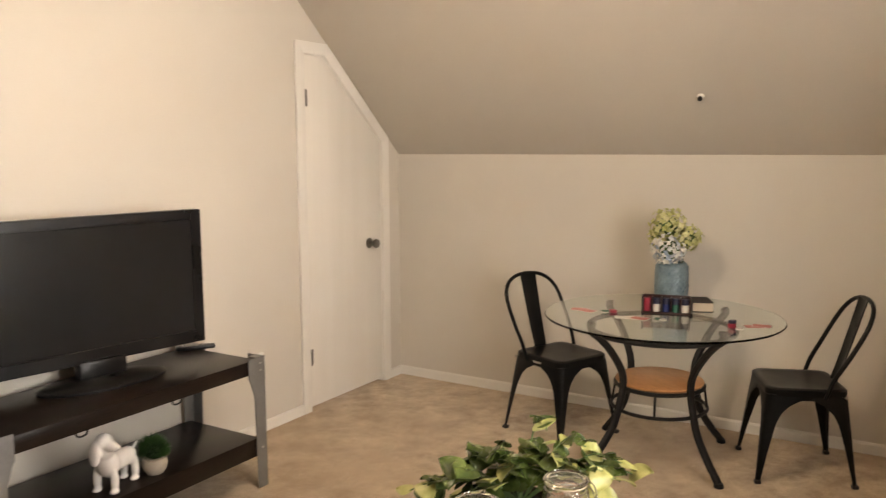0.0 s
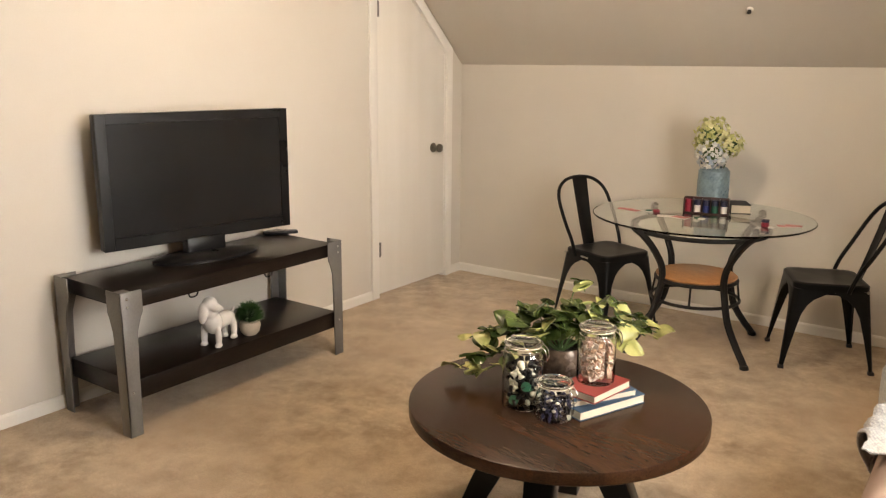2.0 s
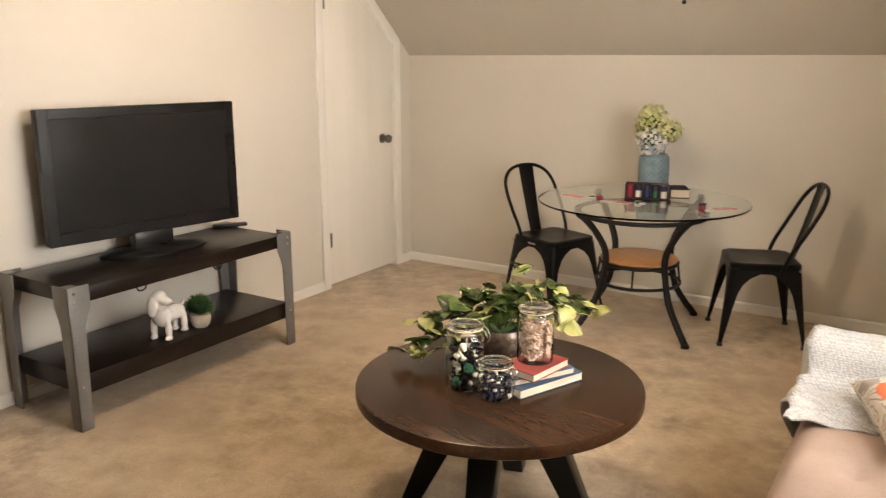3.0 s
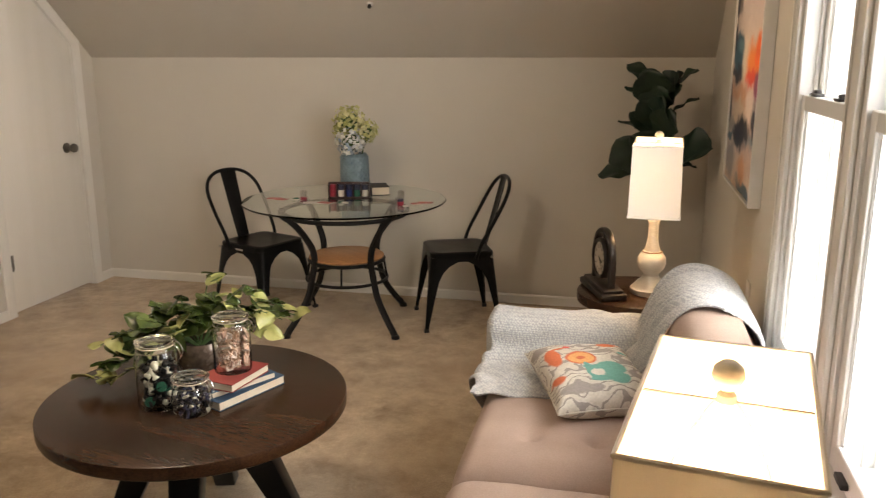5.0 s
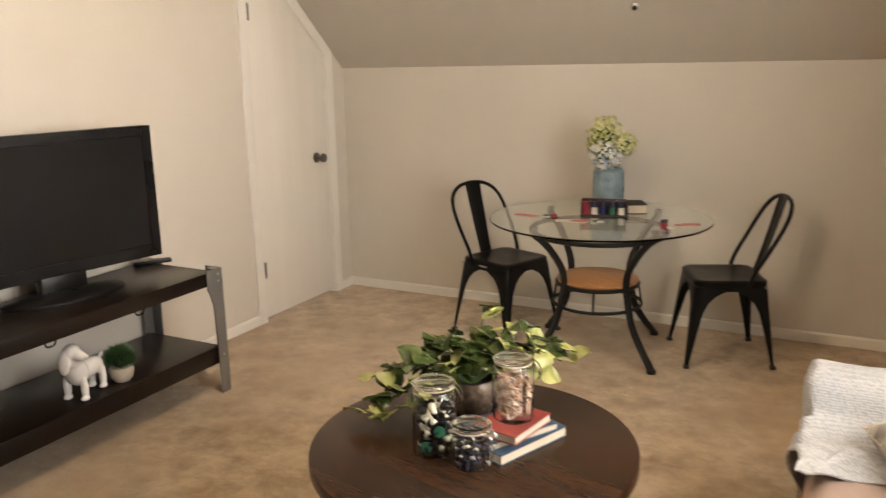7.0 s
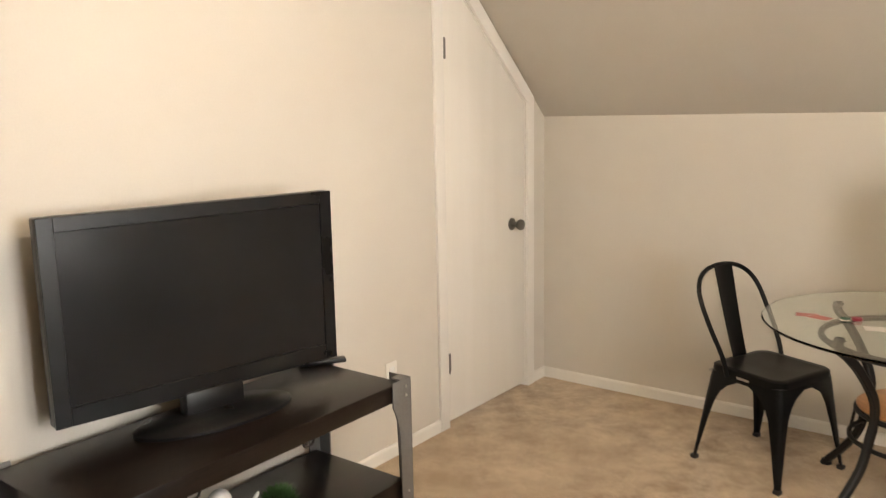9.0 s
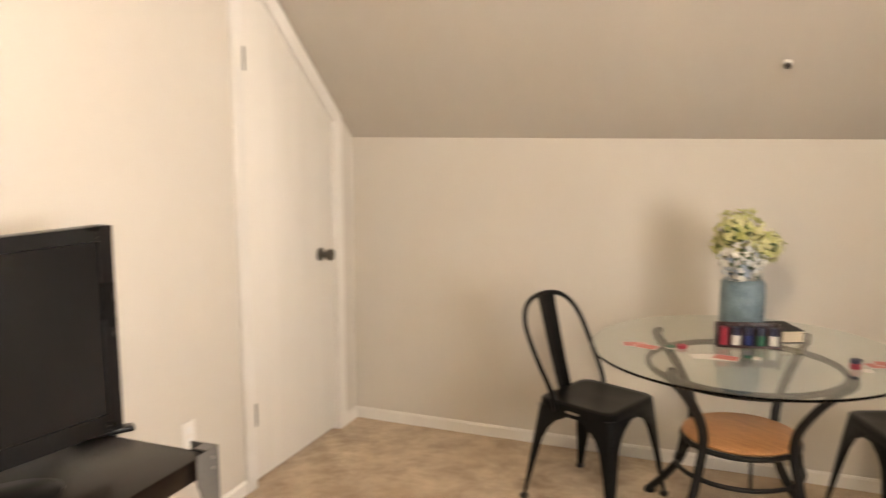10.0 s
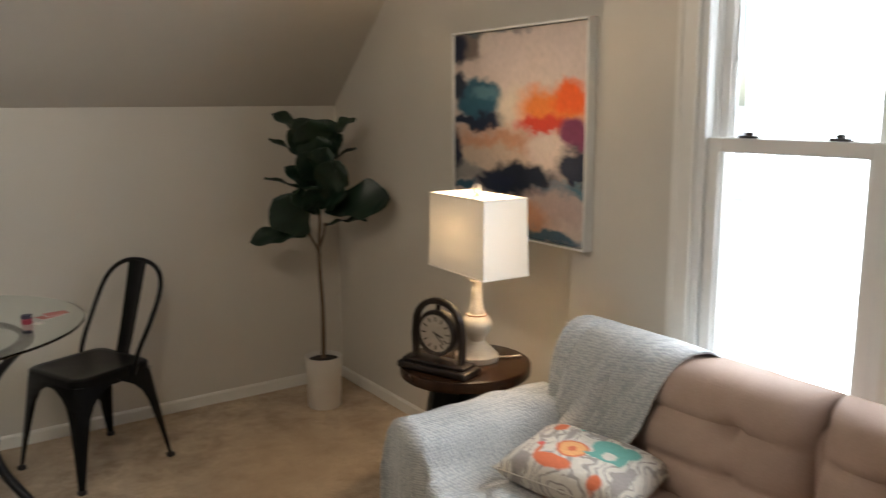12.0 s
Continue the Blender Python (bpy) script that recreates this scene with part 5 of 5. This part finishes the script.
M_LIME = petal_material("lime_petal", ((0.36, 0.38, 0.13), (0.55, 0.55, 0.24), (0.66, 0.63, 0.36), (0.48, 0.50, 0.20)))
M_PALE = petal_material("pale_petal", ((0.34, 0.42, 0.50), (0.62, 0.62, 0.56), (0.70, 0.68, 0.60), (0.48, 0.52, 0.52)))
M_STEMG = plain("green_stem", (0.08, 0.14, 0.04), 0.6)
build_vase()
M_RACK = wood_material("dark_mahogany", (0.022, 0.008, 0.007), (0.045, 0.016, 0.012), 0.35)
CHIP = {"red": plain("red_chip", (0.30, 0.02, 0.04), 0.4), "white": plain("white_chip", (0.70, 0.66, 0.58), 0.45), "blue": plain("blue_chip", (0.012, 0.025, 0.13), 0.4),
        "green": plain("green_chip", (0.012, 0.11, 0.06), 0.4), "navy": plain("navy_chip", (0.02, 0.02, 0.05), 0.4)}
M_PAPERS = plain("cream_paper_edge", (0.60, 0.51, 0.38), 0.8)


def build_rack():
    t = thing("chip_rack", pose(1.965, -0.525, GZ, 0, 0, 14), "dark mahogany games rack with coloured stacks of chips", "chip rack")
    part("back_board", box(-0.118, 0.118, 0.028, 0.036, 0, 0.085, 0.002), M_RACK, t)
    part("base_board", box(-0.118, 0.118, -0.034, 0.028, 0, 0.007, 0.002), M_RACK, t)
    for k in range(6):
        x = -0.114 + k * 0.0456
        part("divider", box(x - 0.003, x + 0.003, -0.030, 0.028, 0.007, 0.085 if k in (0, 5) else 0.078, 0.002), M_RACK, t)
    for k, c in enumerate(("red", "white", "blue", "green", "white")):
        x = -0.0912 + k * 0.0456
        for j in range(16):
            # navy upper chips put the shade on the stacks into colour; red stays red
            top = j > 8
            ch = lathe([(0, 0), (0.0175, 0), (0.0182, 0.0008), (0.0182, 0.0032), (0.0175, 0.004), (0, 0.004)], 18)
            part("chip", moved(ch, pose(x, -0.006, 0.0075 + j * 0.0042)), CHIP["navy" if top and c != "red" else c], t)


build_rack()


def chip_pile(x, y, colours):
    for j, c in enumerate(colours):
        ob = thing("game_chip", pose(x + 0.002 * math.sin(j * 2.0), y + 0.002 * math.cos(j), GZ + 0.0042 * j), f"{c} round game chip on the glass table", "chip", "loose game chips")
        part("disc", lathe([(0, 0), (0.0175, 0), (0.0182, 0.0008), (0.0182, 0.0032), (0.0175, 0.004), (0, 0.004)], 20), CHIP[c], ob)


chip_pile(2.318, -0.70, ["red"] * 5 + ["navy"] * 3)
chip_pile(2.355, -0.725, ["white"])
chip_pile(1.735, -0.645, ["red"] * 3)
chip_pile(1.695, -0.66, ["white", "green"])
chip_pile(2.0, -0.70, ["white"])
chip_pile(1.975, -0.69, ["green"])
M_CARDFACE = plain("card_face", (0.72, 0.68, 0.62), 0.5)
M_CARDBACK = surface("red_card_back", (0.45, 0.10, 0.09), (0.62, 0.25, 0.22), 0.5, 0, 60.0, 160.0, 0.3, 0.0)
for x, y, turn, lift, back in ((1.56, -0.655, 12, 0, 1), (1.61, -0.675, -15, 0.0006, 1), (1.82, -0.735, 20, 0, 0), (1.86, -0.735, 5, 0.0006, 0), (1.895, -0.725, -10, 0.0012, 1), (2.40, -0.63, 25, 0, 1), (2.43, -0.60, 8, 0.0006, 1)):
    cd = thing("playing_card", pose(x, y, GZ + lift, 0, 0, turn), "playing card lying on the glass table", "card", "loose playing cards")
    part("face", box(-0.044, 0.044, -0.0315, 0.0315, 0, 0.0003), M_CARDFACE, cd, "", 0)
    if back:
        part("printed_back", box(-0.040, 0.040, -0.0275, 0.0275, 0.0003, 0.0005), M_CARDBACK, cd, "red printed card back", 0)


def build_book(m, w, d, h, cover, label, group=""):
    t = thing("book", m, label, "book", group)
    part("page_block", box(-w / 2 + 0.004, w / 2 - 0.003, -d / 2 + 0.003, d / 2 - 0.003, 0.003, h - 0.003), M_PAPERS, t, "cream page block", 0)
    part("front_cover", box(-w / 2, w / 2, -d / 2, d / 2, h - 0.0028, h, 0.001, 1), cover, t)
    part("back_cover", box(-w / 2, w / 2, -d / 2, d / 2, 0, 0.0028, 0.001, 1), cover, t)
    part("spine", box(-w / 2 - 0.002, -w / 2 + 0.0035, -d / 2, d / 2, 0.0005, h - 0.0005, 0.001, 1), cover, t)
    return t


M_BLACKBOOK = plain("black_cloth", (0.02, 0.017, 0.015), 0.7)
M_BLUEBOOK = plain("blue_cloth", (0.035, 0.075, 0.12), 0.75)
M_REDBOOK = plain("red_cloth", (0.26, 0.035, 0.025), 0.7)
build_book(pose(2.085, -0.345, GZ, 0, 0, 25), 0.105, 0.165, 0.048, M_BLACKBOOK, "thick black cloth-bound book beside the vase")

# ---- on the coffee table ----
CZ = 0.4712
DIRB = 68.0
build_book(pose(2.314, -2.646, CZ, 0, 0, DIRB - 90), 0.185, 0.268, 0.030, M_BLUEBOOK, "large blue cloth book at the bottom of the stack", "stacked books")
build_book(pose(2.303, -2.652, CZ + 0.0302, 0, 0, DIRB - 98), 0.165, 0.24, 0.022, M_BLUEBOOK, "blue cloth book in the middle of the stack", "stacked books")
build_book(pose(2.330, -2.672, CZ + 0.0524, 0, 0, DIRB - 78), 0.135, 0.19, 0.026, M_REDBOOK, "red cloth book on top of the stack", "stacked books")


def build_jar(m, R, H, label, shape):
    t = thing("glass_jar", m, label, "jar", "clip-top glass jars")
    w = 0.003
    outer = [(r * R, z * H) for r, z in shape]
    inner = [(max(r - w, 0.0), max(z, 0.005)) for r, z in reversed(outer)]
    g = part("glass_body", lathe([(0, 0)] + outer + inner[:-1] + [(0, 0.005)], 40), M_JAR, t, "clear glass body", 60)
    g.visible_shadow = False
    rn, zn = outer[-1]
    lid = part("lid", lathe([(0, zn + 0.010), (rn - 0.004, zn + 0.010), (rn - 0.002, zn + 0.002), (rn + 0.004, zn + 0.003), (rn + 0.005, zn + 0.012), (rn - 0.002, zn + 0.016), (rn - 0.008, zn + 0.0125), (0, zn + 0.0125)], 40), M_JAR, t, "clear glass lid")
    lid.visible_shadow = False
    part("seal", tube(ring_points(rn + 0.002, zn + 0.001, 40), 0.0022, 6, True), M_PAPERS, t)
    part("neck_wire", tube(ring_points(rn + 0.003, zn - 0.014, 40), 0.0016, 6, True), M_CHROME, t)
    part("lid_wire", tube(ring_points(rn + 0.006, zn + 0.009, 40), 0.0014, 6, True), M_CHROME, t)
    clasp = tube(spline([(rn + 0.004, -0.012, zn + 0.010), (rn + 0.020, -0.012, zn - 0.005), (rn + 0.026, -0.010, zn - 0.03), (rn + 0.018, 0, zn - 0.045), (rn + 0.026, 0.010, zn - 0.03), (rn + 0.020, 0.012, zn - 0.005), (rn + 0.004, 0.012, zn + 0.010)], 5), 0.0016, 6)
    part("clasp", clasp, M_CHROME, t, "bright wire clasp")
    return t


TALL = [(0.86, 0.0), (0.97, 0.012), (1.0, 0.05), (1.0, 0.72), (0.97, 0.80), (0.86, 0.86), (0.82, 0.885), (0.84, 0.92)]
ROUND = [(0.70, 0.0), (0.88, 0.03), (1.0, 0.22), (1.0, 0.40), (0.92, 0.60), (0.80, 0.72), (0.78, 0.78), (0.82, 0.87)]
JA, JB, JC = (2.146, -2.797, CZ), (2.272, -2.825, CZ), (2.325, -2.660, CZ + 0.0786)
build_jar(pose(*JA, 0, 0, 10), 0.063, 0.212, "tall clip-top glass jar of white figures and green discs", TALL)
build_jar(pose(*JB, 0, 0, -10), 0.060, 0.122, "small round clip-top glass jar of black dominoes", ROUND)
build_jar(pose(*JC, 0, 0, 10), 0.059, 0.180, "clip-top glass jar of wooden letter tiles on the books", TALL)
M_TILE = wood_material("pale_maple_tile", (0.38, 0.25, 0.17), (0.48, 0.34, 0.24), 0.6, (1, 6, 6), 20.0)
M_IVORY = plain("ivory_plastic", (0.70, 0.64, 0.50), 0.45)
M_INK = plain("black_ink", (0.015, 0.013, 0.012), 0.6)
rnd = random.Random(11)


def filler(name, label, m, R, h, count, maker, materials, group):
    """Loose pieces filling a jar: placed ring by ring, turned at random, each a thing of its own."""
    for k in range(count):
        lev = (k + 0.5) / count
        a = k * 2.39996
        r = R * (0.35 + 0.65 * ((k * 0.618) % 1.0) ** 0.5)
        p = pose(m[0] + r * math.cos(a), m[1] + r * math.sin(a), m[2] + 0.014 + lev * h, rnd.uniform(0, 360), rnd.uniform(0, 360), rnd.uniform(0, 360))
        ob = new(name, maker)
        ob.matrix_world = p
        tagged(ob, label, name.replace("_", " "), group)
        if materials:
            ob.material_slots[0].link = "OBJECT"
            ob.material_slots[0].material = materials[k % len(materials)]


def shared(bm, material, smooth=40):
    ob = part("scratch_piece", bm, material, None, "", smooth)
    me = ob.data
    bpy.data.objects.remove(ob)
    return me


TILES = (M_TILE, wood_material("brown_tile_side", (0.26, 0.14, 0.08), (0.38, 0.22, 0.13), 0.6, (1, 6, 6), 20.0), wood_material("pale_tile_face", (0.52, 0.41, 0.33), (0.60, 0.49, 0.40), 0.6, (1, 6, 6), 20.0), wood_material("rosy_tile", (0.40, 0.23, 0.16), (0.52, 0.32, 0.23), 0.6, (1, 6, 6), 20.0))
tile = shared(box(-0.0105, 0.0105, -0.0098, 0.0098, -0.0022, 0.0022, 0.001, 1), M_TILE, 0)
filler("letter_tile", "square wooden letter tile in the glass jar", JC, 0.043, 0.108, 230, tile, TILES, "letter tiles in the jar")
domino = shared(box(-0.010, 0.010, -0.005, 0.005, -0.003, 0.003, 0.001, 1), CHIP["navy"], 0)
filler("domino", "small black domino in the round jar", JB, 0.045, 0.052, 130, domino, (CHIP["navy"], M_BLACK, CHIP["navy"], M_BLACK, CHIP["navy"], M_BLACK, M_BLACK, CHIP["navy"], M_IVORY), "dominoes in the jar")
piece = lathe([(0, -0.022), (0.011, -0.022), (0.012, -0.016), (0.006, -0.010), (0.005, 0.004), (0.009, 0.008), (0.0075, 0.018), (0.004, 0.022), (0, 0.023)], 12)
pawn = shared(piece, M_IVORY)
filler("game_piece", "turned game piece in the tall jar", JA, 0.040, 0.125, 46, pawn, (M_IVORY, M_BLACK, M_BLACK, M_BLACK), "game pieces in the jar")
disc = shared(lathe([(0, -0.003), (0.015, -0.003), (0.015, 0.003), (0, 0.003)], 18), CHIP["green"])
for dx, dy, dz, tilt in ((0.030, -0.030, 0.075, 70), (-0.004, -0.043, 0.028, 80), (0.012, 0.02, 0.05, 30)):
    ob = new("green_disc", disc)
    ob.matrix_world = pose(JA[0] + dx, JA[1] + dy, JA[2] + dz, tilt, 0, 20)
    tagged(ob, "flat green game disc in the tall jar", "game disc", "green discs in the jar")
M_SMOKE = surface("mottled_brown_glaze", (0.065, 0.040, 0.027), (0.26, 0.19, 0.14), 0.25, 0.25, 16.0, 50.0, 0.45, 0.1, 0.001)
M_POTHOS = surface("pothos_leaf", (0.013, 0.038, 0.009), (0.115, 0.145, 0.034), 0.26, 0, 14.0, 70.0, 0.25, 0.1, 0.001)
M_POTHOSY = surface("pale_pothos_leaf", (0.30, 0.32, 0.08), (0.50, 0.46, 0.18), 0.4, 0, 14.0, 70.0, 0.25, 0.1, 0.001)


def build_pothos():
    rn = random.Random(4)
    t = thing("pothos_plant", pose(2.125, -2.505, CZ, 0, 0, 34.4), "trailing variegated pothos in a mottled brown glazed bowl", "plant")
    part("pot", lathe([(0, 0), (0.060, 0), (0.074, 0.02), (0.082, 0.06), (0.078, 0.095), (0.070, 0.108), (0.067, 0.107), (0.074, 0.09), (0.077, 0.06), (0.069, 0.024), (0, 0.008)], 40), M_SMOKE, t, "mottled brown glazed bowl")
    part("soil", lathe([(0, 0.01), (0.066, 0.028), (0.073, 0.06), (0.070, 0.082), (0, 0.088)], 28), M_SOIL, t)

    def leaf(k):
        L, w = 0.061 + 0.008 * (k % 3), 0.035 + 0.005 * (k % 2)

        def at(u, v):
            s = 2 * v - 1
            wd = w * (math.sin(math.pi * u ** 0.66) ** 0.62) * (1.12 - 0.32 * u)
            return (u * L - 0.012 * (1 - u) * abs(s), s * wd, 0.16 * wd * abs(s) - 0.24 * L * u * u + 0.004 * math.sin(5 * u + 3 * s))
        return sheet(at, 8, 6)
    kinds = [shared(thicken(leaf(k), 0.0008), M_POTHOS if k < 4 else M_POTHOSY, 70) for k in range(6)]
    # vines: end point (sideways, away, up), leaves along it
    vines = [((-0.32, -0.05, 0.05), 9), ((-0.27, 0.02, 0.13), 8), ((-0.22, -0.06, 0.17), 8), ((-0.14, 0.05, 0.19), 8), ((-0.05, -0.05, 0.19), 9), ((0.04, 0.04, 0.21), 8),
             ((0.12, -0.04, 0.20), 8), ((0.20, 0.05, 0.22), 8), ((0.30, 0.02, 0.18), 8), ((0.35, 0.06, 0.13), 6), ((0.07, -0.02, 0.30), 4), ((0.22, -0.03, 0.12), 6), 
             ((-0.24, 0.09, 0.10), 6), ((0.02, 0.14, 0.14), 6), ((0.18, 0.14, 0.10), 6)]
    vines += [((-0.20, -0.10, 0.09), 5), ((-0.08, 0.0, 0.22), 7), ((0.16, 0.02, 0.17), 7), ((-0.30, -0.10, 0.035), 6), ((-0.36, -0.07, 0.045), 6), ((-0.33, 0.0, 0.12), 5), ((0.27, -0.05, 0.16), 5)]
    for (x, y, z), n in vines:
        pts = spline([(0.02 * x, 0.02 * y, 0.085), (x * 0.35, y * 0.4, max(0.15, z * 0.85)), (x * 0.7, y * 0.8, z + 0.035), (x, y, z)], 6)
        part("vine", tube(pts, 0.0022, 6), M_STEMG, t)
        for i in range(n):
            p = smooth_path(pts, 0.25 + 0.75 * (i + 0.6) / n)
            ob = new("leaf", kinds[5 if i == n - 1 and x > 0 else 4 if i > n - 3 and x < -0.28 else rn.choice((0, 1, 2, 3, 0, 1, 2, 3, 0, 4))])
            ob.parent = t
            head = math.degrees(math.atan2(y - 0.25, x)) + rn.uniform(-85, 85)
            ob.matrix_local = Matrix.Translation((p.x, p.y, max(p.z, 0.035))) @ Matrix.Rotation(radians(head), 4, "Z") @ Matrix.Rotation(radians(rn.uniform(-40, 30)), 4, "Y") @ Matrix.Rotation(radians(rn.uniform(-45, 45)), 4, "X") @ Matrix.Scale(rn.uniform(0.62, 1.12), 4)


build_pothos()

# ---- on the stand's shelf ----
M_PORCELAIN = plain("white_glazed_figurine", (0.74, 0.72, 0.69), 0.2)


def ball(bm, c, r, turn=(0, 0, 0), n=18):
    own = bmesh.new()
    bmesh.ops.create_uvsphere(own, u_segments=n, v_segments=n // 2 + 2, radius=1.0)
    moved(own, Matrix.LocRotScale(c, Euler([radians(a) for a in turn]), r))
    join(bm, own)


def build_dog():
    """A dog figurine; its body lies along +y and its head turns towards +x and -y."""
    bm = bmesh.new()
    ball(bm, (0.0, 0.060, 0.098), (0.036, 0.080, 0.038))
    ball(bm, (0.004, -0.015, 0.108), (0.046, 0.043, 0.058), (15, 0, 0))
    ball(bm, (0.010, -0.030, 0.160), (0.032, 0.032, 0.042))
    ball(bm, (0.012, -0.036, 0.196), (0.034, 0.036, 0.034))
    ball(bm, (0.044, -0.040, 0.186), (0.034, 0.021, 0.020), (0, 12, 10))
    ball(bm, (0.076, -0.037, 0.184), (0.008, 0.009, 0.008))
    ball(bm, (0.002, -0.074, 0.164), (0.024, 0.012, 0.048), (-10, 0, 10))
    ball(bm, (0.004, 0.002, 0.164), (0.024, 0.012, 0.048), (10, 0, -10))
    for x, y in ((-0.034, -0.028), (0.040, -0.024), (-0.024, 0.105), (0.026, 0.105)):
        ball(bm, (x, y, 0.050), (0.015, 0.016, 0.052))
        ball(bm, (x + 0.004, y - 0.008, 0.010), (0.016, 0.021, 0.0101))
    ball(bm, (-0.004, 0.142, 0.118), (0.008, 0.026, 0.008), (35, 0, 0))
    ob = part("dog_figurine", bm, M_PORCELAIN, None, "", 80)
    ob.matrix_world = pose(0.410, -2.588, 0.2355, 0, 0, 14) @ Matrix.Scale(1.04, 4)
    rm = ob.modifiers.new("melt", "REMESH")
    rm.mode, rm.voxel_size, rm.use_smooth_shade = "VOXEL", 0.004, True
    sm = ob.modifiers.new("soft", "SMOOTH")
    sm.iterations = 4
    tagged(ob, "glossy white porcelain long-eared dog figurine on the shelf", "figurine")


build_dog()


def build_grass_pot():
    t = thing("grass_pot", pose(0.425, -2.392, 0.2352) @ Matrix.Scale(1.28, 4), "round tuft of green artificial grass in a pale pot", "plant")
    part("pot", lathe([(0, 0), (0.024, 0), (0.034, 0.012), (0.040, 0.034), (0.036, 0.050), (0.030, 0.052), (0, 0.046)], 28), M_DIAL, t, "pale stoneware pot")
    rn = random.Random(8)
    verts, faces = [], []
    for k in range(1500):
        zz = rn.uniform(-0.25, 1)
        a = rn.uniform(0, 6.3)
        n = Vector((math.sqrt(1 - zz * zz) * math.cos(a), math.sqrt(1 - zz * zz) * math.sin(a), zz))
        c = Vector((0, 0, 0.072))
        tip = c + n * rn.uniform(0.046, 0.060) + Vector((rn.gauss(0, 0.004), rn.gauss(0, 0.004), rn.gauss(0, 0.004)))
        s = n.orthogonal().normalized() * 0.0018
        i = len(verts)
        verts += [tuple(c + n * 0.028 - s), tuple(c + n * 0.028 + s), tuple(tip)]
        faces.append((i, i + 1, i + 2))
    me = bpy.data.meshes.new("grass")
    me.from_pydata(verts, [], faces)
    me.materials.append(plain("grass_green", (0.03, 0.085, 0.02), 0.6))
    g = new("grass", me)
    g.parent = t
    part("core", moved(lathe([(0, -0.03), (0.026, -0.016), (0.034, 0.005), (0.022, 0.028), (0, 0.034)], 18), pose(0, 0, 0.074)), plain("grass_core", (0.012, 0.035, 0.01), 0.9), t)


build_grass_pot()

# ---- small fixtures ----
sp = thing("ceiling_hook", pose(2.05, -0.333, KNEE + SLOPE * 0.333 + 0.001, 180 - math.degrees(math.atan(SLOPE)), 0, 0), "small dark round fixture on a white ceiling plate", "fixture")
part("plate", lathe([(0, 0), (0.017, 0), (0.017, 0.004), (0.014, 0.010), (0, 0.011)], 24), M_TRIM, sp)
part("head", lathe([(0, 0.010), (0.009, 0.011), (0.012, 0.020), (0.010, 0.028), (0, 0.031)], 18), M_DARK, sp, "dark round head")
out = thing("wall_outlet", pose(W - 0.0005, -1.845, 0.60), "white wall outlet plate beside the sofa", "outlet")
part("plate", box(-0.006, 0.0, -0.036, 0.036, 0.0, 0.116, 0.002), M_TRIM, out)
for z in (0.036, 0.080):
    part("socket", box(-0.0075, -0.0058, -0.016, 0.016, z - 0.014, z + 0.014, 0.002, 1), M_SASH, out)
out2 = thing("wall_outlet", pose(0.0005, -1.36, 0.33), "white wall outlet plate beside the stand", "outlet")
part("plate", box(0.0, 0.006, -0.036, 0.036, 0.0, 0.116, 0.002), M_TRIM, out2)
for z in (0.036, 0.080):
    part("socket", box(0.0058, 0.0075, -0.016, 0.016, z - 0.014, z + 0.014, 0.002, 1), M_SASH, out2)
